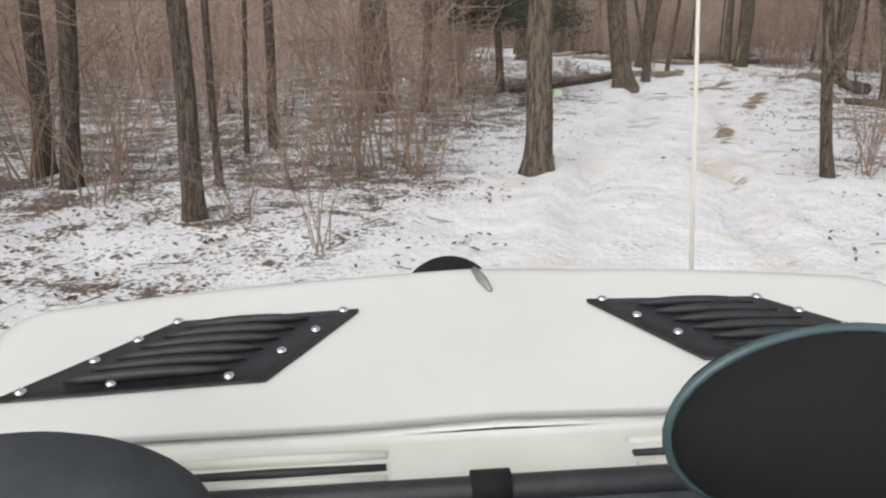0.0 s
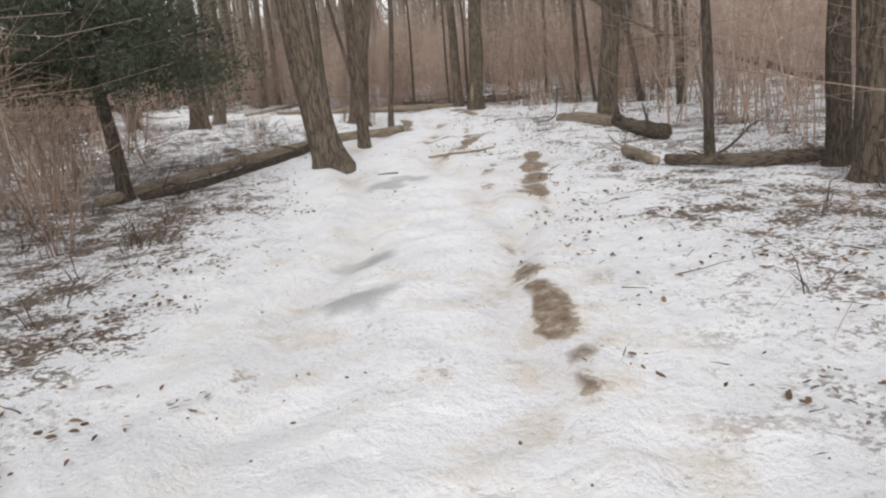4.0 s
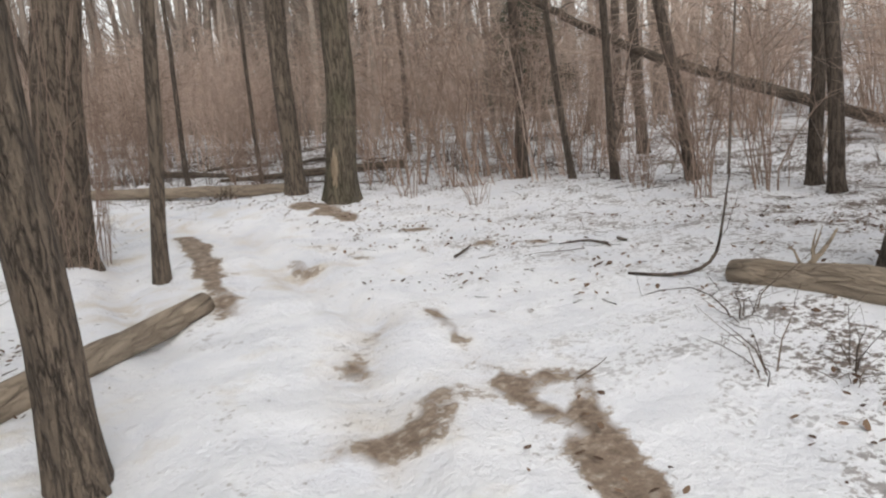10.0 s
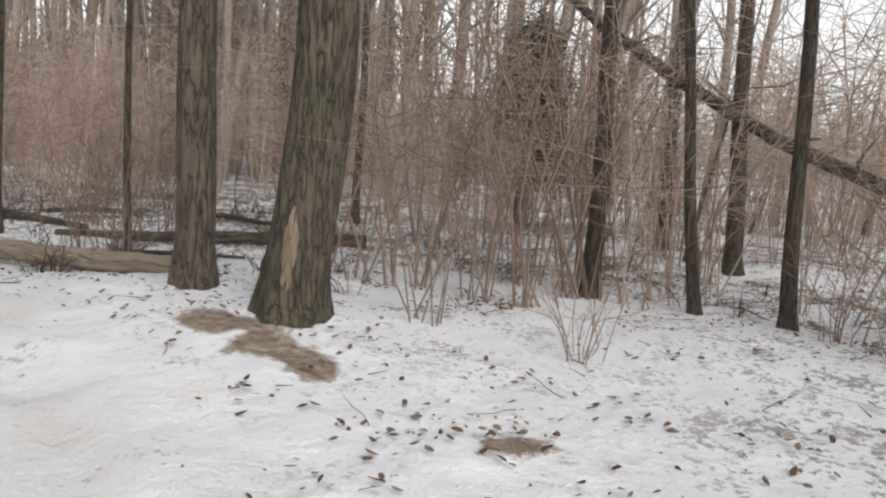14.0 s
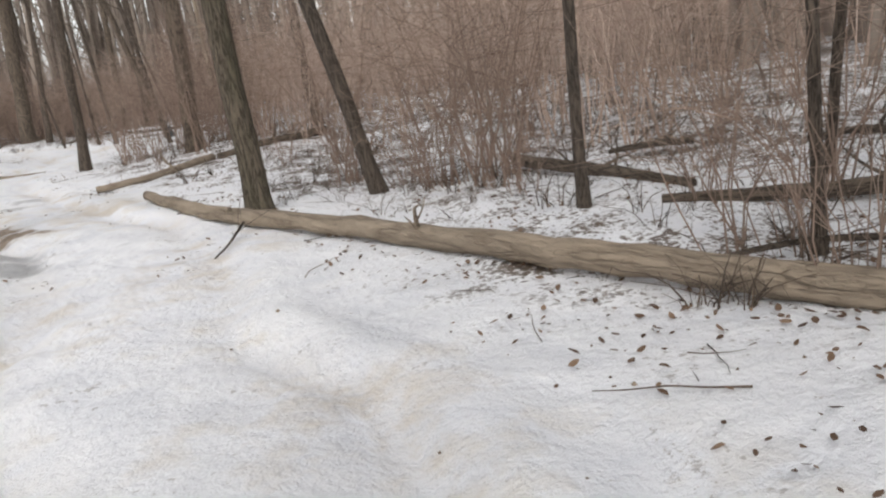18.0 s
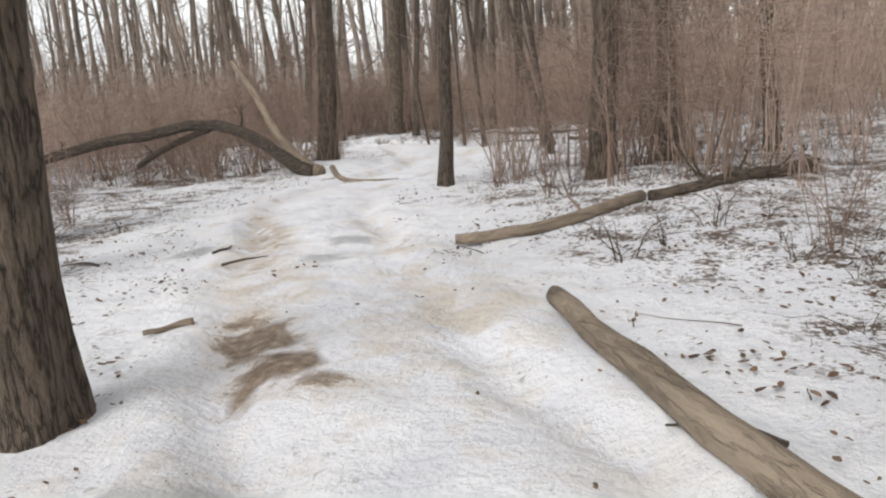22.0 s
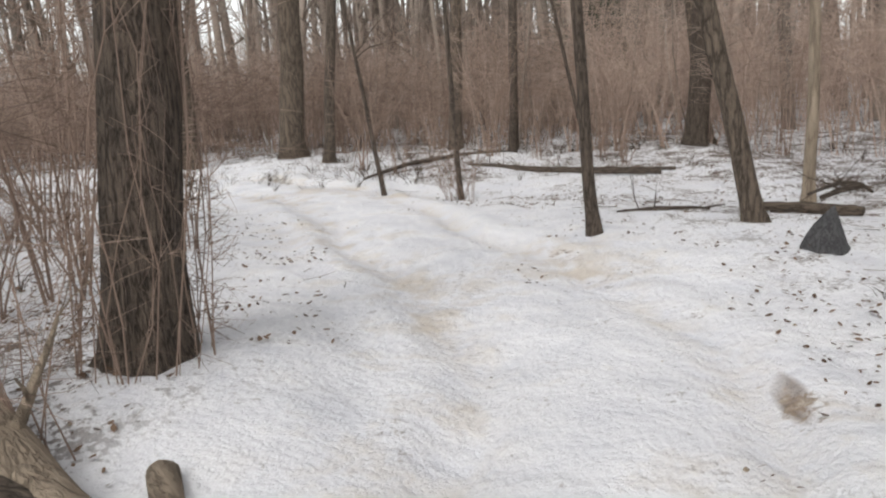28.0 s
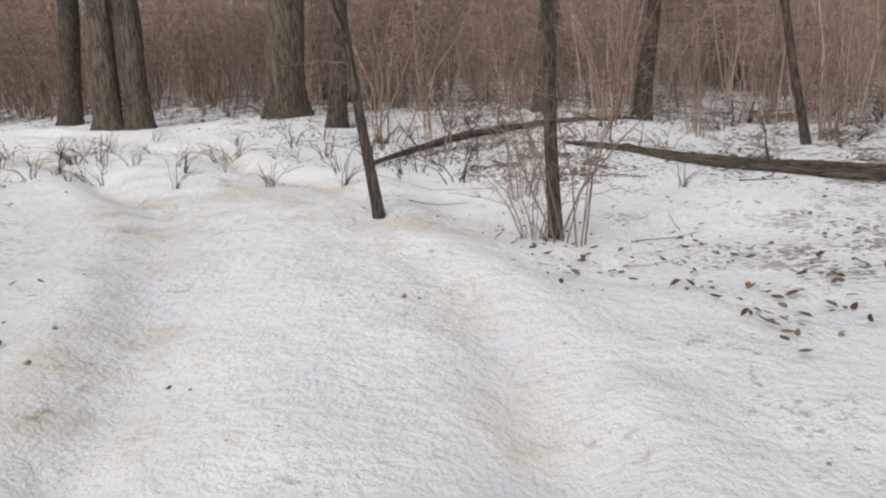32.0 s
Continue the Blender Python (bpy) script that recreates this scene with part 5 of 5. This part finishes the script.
def build_vehicle():
    car = new("off_road_vehicle")
    car.matrix_world = CAR.to_4x4()
    tagged(car, "open-topped white off-road vehicle with black bonnet louvres standing on the snow", "vehicle")
    sheet("bonnet", np.linspace(-0.86, 0.86, 57), np.linspace(0, 1, 34),
          lambda u, v: from_seat(u, 0.797 + v * (0.60 - 0.17 * u * u), crown(u, 0.797 + v * (0.60 - 0.17 * u * u))), PAINT, car)
    cowl = sheet("cowl_panel", np.linspace(-0.86, 0.86, 30), np.linspace(0.66, 0.786, 8), lambda u, v: from_seat(u, v, -0.609 - 0.12 * np.clip((np.abs(u) - 0.7) / 0.16, 0, 1) ** 2), DULL, car, "matt white cowl panel with air slots")
    for s in (-1, 1):
        for y, dark in ((0.747, False), (0.724, True), (0.702, False)):
            pts = [from_seat(s * x, y, -0.607) for x in (0.15, 0.28, 0.41)]
            rod("air_slot" if dark else "slot_lip", pts, [0.0045, 0.006, 0.0045] if dark else [0.006, 0.008, 0.006], BLACK if dark else DULL, cowl)
        plate = sheet("louvre_plate", np.linspace(0, 1, 12), np.linspace(0, 1, 8),
                      lambda u, v: from_seat(s * ((0.316 + 0.356 * u) * (1 - v) + (0.190 + 0.286 * u) * v), (0.915 - 0.02 * u) * (1 - v) + (1.106 - 0.016 * u) * v,
                                             crown((0.316 + 0.356 * u) * (1 - v) + (0.190 + 0.286 * u) * v, (0.915 - 0.02 * u) * (1 - v) + (1.106 - 0.016 * u) * v) + 0.008), BLACK, car, "black louvred vent plate held by silver bolts", 0.006)
        for k in range(6):
            v = 0.13 + 0.145 * k
            pts = [at(*vent(s, u, v), 0.012 + 0.004 * math.sin((u - 0.2) / 0.64 * math.pi)) for u in np.linspace(0.20, 0.84, 9)]
            rod("louvre", pts, 0.008 * np.array([0.3, 0.75, 1, 1.05, 1.05, 1.05, 1, 0.75, 0.3]), BLACK, plate)
        for u, v in ((0.16, 0.05), (0.62, 0.07), (0.94, 0.05), (0.09, 0.36), (0.07, 0.66), (0.07, 0.97), (0.93, 0.42), (0.95, 0.70), (0.97, 0.97)):
            ball("bolt", at(*vent(s, u, v), 0.010), (0.0085, 0.0085, 0.006), CHROME, plate)
        x = MID + s * 0.86
        box("side_panel", (0.05, 3.1, 0.52), (x, -0.85, 0.80), PAINT, car, "", 0.02)
        box("inner_wing", (0.05, 0.62, 0.40), (x, 1.00, 0.98), PAINT, car, "", 0.02)
        box("wing_flare", (0.18, 0.98, 0.05), (x + s * 0.06, 0.98, 0.88), BLACK, car, "black plastic wing flare", 0.02)
        for y in (0.95, -1.5):
            tyre = rod("wheel", [(x - s * 0.14, y, 0.40), (x - s * 0.10, y, 0.40), (x + s * 0.06, y, 0.40), (x + s * 0.10, y, 0.40)], [0.38, 0.41, 0.41, 0.38], RUBBER, car, "knobbly black tyre", 36)
            rod("rim", [(x + s * 0.08, y, 0.40), (x + s * 0.115, y, 0.40)], [0.22, 0.21], CHROME, tyre, "", 28)
    box("grille", (1.5, 0.06, 0.42), (MID, 1.33, 0.92), PAINT, car, "", 0.02)
    box("bumper", (1.75, 0.16, 0.2), (MID, 1.48, 0.60), BLACK, car, "", 0.02)
    ball("lamp_cover", from_seat(-0.018, 1.375, -0.750), (0.104, 0.05, 0.110), RUBBER, car, "round black lamp cover at the nose")
    rod("lamp_stay", [from_seat(-0.018, 1.375, -0.80), (MID - 0.018, 1.45, 0.66)], [0.014, 0.014], BLACK, car)
    rod("bonnet_clip", [at(0.016, 1.232, 0.004), at(0.024, 1.19, 0.006), at(0.034, 1.150, 0.004)], [0.006, 0.009, 0.004], CLIP, car)
    foot, top = np.array(from_seat(0.425, 1.23, -0.66)), np.array(from_seat(0.425, 1.23, -0.66)) + np.array([-0.10, 0.0, 1.9])
    rod("antenna", [foot + (top - foot) * q for q in np.linspace(0, 1, 8)], 0.0042 * np.linspace(1, 0.6, 8), MAST, car, "tall pale whip antenna", 8)
    # cowl bar, dashboard and what stands on it
    rod("cowl_bar", [from_seat(x, 0.672, -0.603) for x in (-0.7, -0.3, 0.1, 0.5, 0.75)], [0.016] * 5, BLACK, car, "black bar across the cowl")
    rod("bar_clamp", [from_seat(x, 0.672, -0.597) for x in (-0.055, -0.01)], [0.018, 0.018], RUBBER, car)
    sheet("dashboard", np.linspace(-0.8, 0.8, 24), np.linspace(0.34, 0.66, 10), lambda u, v: from_seat(u, v, -0.615 - 0.10 * np.clip((0.42 - v) / 0.08, 0, 1) ** 2 + 0.006 * np.cos(5 * u)), DASH, car, "dark grey dashboard", 0.05)
    ball("instrument_hood", from_seat(-0.49, 0.56, -0.532), (0.185, 0.10, 0.10), DASH, car, "rounded grey instrument hood")
    pod = ball("gauge_pod", from_seat(0.193, 0.45, -0.361), (0.127, 0.06, 0.078), RUBBER, car, "round black gauge pod with a teal-grey rim")
    a = np.linspace(0.05, 2 * np.pi + 0.05, 40)
    rod("pod_rim", [np.array(from_seat(0.193, 0.45, -0.361)) + np.array([0.128 * math.cos(q), 0.0, 0.079 * math.sin(q)]) for q in a], 0.0042 + 0 * a, TEAL, pod, "", 8)
    rod("pod_stalk", [from_seat(0.2, 0.46, -0.40), from_seat(0.21, 0.50, -0.62)], [0.02, 0.024], RUBBER, car)
    box("floor_pan", (1.65, 3.3, 0.08), (MID, -0.8, 0.58), BLACK, car, "", 0.01)
    for s in (-0.40, 0.40):
        seat = box("seat", (0.50, 0.52, 0.20), (MID + s, -0.75, 0.74), BLACK, car, "black seat", 0.05)
        box("seat_back", (0.48, 0.14, 0.62), (MID + s, -1.02, 1.12), BLACK, seat, "", 0.05)
    box("tailgate", (1.7, 0.05, 0.5), (MID, -2.42, 0.80), PAINT, car, "", 0.02)
    return car


build_vehicle()


# ---- small things beside the track ----
TAG = plain("pale_green_plastic", (0.30, 0.40, 0.25), 0.6, 0.0, 0.08, 30)
SLATE = bark("slate_grey_rotten_wood", (0.07, 0.069, 0.073), (0.19, 0.187, 0.19), (0.14, 0.138, 0.142), 26)


def tree_marker(x, y, z):
    """A crumpled plastic tag tied to a trunk."""
    top = new("trail_marker")
    top.location = (x, y, z)
    u = np.linspace(-1, 1, 9)
    child("tag", sheet_mesh("tag", u * 0.05, u * 0.045, lambda a, b: (a + 0.02 * b, 0.03 * np.sin(9 * a + 14 * b) + 0.6 * a * a, b * (1 - 0.25 * np.abs(a) / 0.085)), TAG), top)
    s = Soup().tube([(-0.16, 0.0, 0.03), (-0.11, -0.03, 0.033), (-0.06, -0.03, 0.03), (-0.03, 0.0, 0.03)], [0.002] * 4, 5, cap=True)
    child("cord", s.mesh("cord", TAG), top)
    return tagged(top, "pale green plastic trail tag tied to a tree trunk", "marker")


def sheet_mesh(name, u, v, place, material, thick=0.004):
    U, V = np.meshgrid(u, v, indexing="ij")
    x, y, z = place(U, V)
    a = np.stack([x, y, z], -1).reshape(-1, 3)
    n, m = len(u), len(v)
    i, j = np.meshgrid(np.arange(n - 1), np.arange(m - 1), indexing="ij")
    f = np.stack([i * m + j, (i + 1) * m + j, (i + 1) * m + j + 1, i * m + j + 1], -1).reshape(-1, 4)
    k = n * m
    rim = np.r_[np.arange(m), np.arange(1, n) * m + m - 1, (n - 1) * m + np.arange(m - 2, -1, -1), np.arange(n - 2, 0, -1) * m]
    nxt = np.roll(rim, -1)
    return mesh_of(name, np.vstack([a, a + np.array([0, thick, 0])]), np.vstack([f, f[:, ::-1] + k, np.stack([nxt, rim, rim + k, nxt + k], 1)]), material)


def pointed_stump(x, y):
    """A splintered stump that ends in a leaning point."""
    top = new("tree_stump")
    top.location = (x, y, on_land(x, y))
    z = np.array([-0.1, 0.0, 0.05, 0.13, 0.22, 0.31, 0.36, 0.395, 0.41])
    line = np.stack([0.10 * (z / 0.5) ** 2, 0.02 * z, z], 1)
    child("stump_wood", Soup().tube(line, [0.24, 0.22, 0.20, 0.165, 0.12, 0.07, 0.035, 0.014, 0.003], 16, lobes=0.12, seed=5).mesh("stump_wood", SLATE), top)
    return tagged(top, "dark grey splintered tree stump ending in a point", "stump")


tree_marker(1.54, 9.10, 0.98)
pointed_stump(7.34, 58.62)
fallen("fallen_branch", [(11.45, 24.95, 0.03), (11.55, 24.45, 0.08), (11.62, 24.22, 0.22), (11.60, 24.18, 0.55), (11.62, 24.12, 0.95)], [0.014, 0.016, 0.014, 0.010, 0.006], BARK_DARK, "thin bent twig standing up at the end of a log", "branch", sides=7, stubs=1, seed=41)
for x, y, a in ((4.55, 45.1, 0.4), (4.2, 45.6, 1.3), (11.2, 26.9, 0.2), (12.4, 25.9, 1.9), (7.05, 61.4, 0.15), (9.1, 40.9, 2.4), (2.9, 45.4, 2.8)):
    fallen("fallen_branch", [(x, y, 0.02), (x + 0.22 * math.cos(a), y + 0.22 * math.sin(a), 0.05), (x + 0.5 * math.cos(a + 0.3), y + 0.5 * math.sin(a + 0.3), 0.03)], [0.016, 0.014, 0.006], BARK_DARK, "short dark crooked stick lying on the snow", "branch", sides=7, stubs=0, seed=int(x * 7))

heap = np.random.RandomState(63)
for k in range(16):
    u = k / 15
    x, y = 2.0 - 5.2 * u + heap.normal(0, 0.25), 54.9 + 0.75 * u + heap.uniform(-0.25, 0.9)
    shrub(x, y, heap.uniform(0.4, 0.75), k, k * 1.9, "low tangle of dead brown stems heaped under a fallen trunk")


# ---- crumbs of earth thrown up along the ruts ----
SOIL = stem_material("clods_of_earth", (0.10, 0.07, 0.048), (0.19, 0.14, 0.10), (0.34, 0.27, 0.20))


def clods(name, count, seed, material, big, lo, hi, label):
    r = np.random.RandomState(seed)
    x, y = r.uniform(LAND[0], LAND[1], count * 14), r.uniform(LAND[2], LAND[3], count * 14)
    d, _ = way_distance(x, y)
    keep = (np.abs(d) > lo) & (np.abs(d) < hi) & (waves(x, y, seed, 2.6) > r.uniform(-0.4, 0.9, len(x))) & ~((y < 2.6) & (np.abs(x) < 1.3))
    x, y = x[keep][:count], y[keep][:count]
    n = len(x)
    size = big * (0.25 + 0.75 * r.rand(n) ** 2.2)
    shape = np.array([(1, 0, 0), (0, 1, 0), (-1, 0, 0), (0, -1, 0), (0.1, 0.1, 0.75), (0, 0, -0.6)], float)
    v = shape[None] * (1 + r.uniform(-0.38, 0.38, (n, 6, 3))) * size[:, None, None]
    a = r.uniform(0, 2 * np.pi, n)
    c, q = np.cos(a)[:, None], np.sin(a)[:, None]
    v = np.stack([v[..., 0] * c - v[..., 1] * q * 0.8 + x[:, None], v[..., 0] * q + v[..., 1] * c * 0.8 + y[:, None], v[..., 2] + land(x, y)[:, None] + 0.15 * size[:, None]], -1)
    tri = np.array([(0, 1, 4), (1, 2, 4), (2, 3, 4), (3, 0, 4), (1, 0, 5), (2, 1, 5), (3, 2, 5), (0, 3, 5)])
    f = (tri[None] + 6 * np.arange(n)[:, None, None]).reshape(-1, 3)
    return tagged(new(name, mesh_of(name, v.reshape(-1, 3), f, material)), label, "clods", kind="stuff")


clods("earth_clods", 2600, 72, SOIL, 0.020, 0.4, 3.0, "small clods of brown earth lying on the snow")

# brush and dead branches at the far edge of the clearing
edge = np.random.RandomState(91)
strew("clearing_brush", thickets, [(edge.uniform(-14, 9), edge.uniform(74, 86), edge.uniform(0.7, 1.2)) for k in range(230)], STEM, "dark brown bare brush closing the far side of the clearing", "brush")
strew("edge_debris", debris, [(edge.uniform(-3, 9), 67.6 + 0.12 * edge.uniform(-3, 9) + edge.normal(0, 1.5), edge.uniform(0.4, 1.3)) for k in range(120)], TWIG, "dead twigs and weeds lying along the edge of the wood", "debris")
floor_of_wood = np.random.RandomState(94)
strew("wood_debris", debris, [(x, y, floor_of_wood.uniform(0.3, 1.0)) for x, y in zip(floor_of_wood.uniform(10.0, 18.0, 420), floor_of_wood.uniform(33.0, 46.0, 420)) if x > 11.6 + (36.0 - y) * 0.5 + floor_of_wood.exponential(0.5)], TWIG, "dead twigs and weeds covering the floor of the wood", "debris")
clods("leaf_crumbs", 2600, 96, LEAF, 0.035, 2.6, 9.0, "scraps of dark dead leaf and bark on the snow")
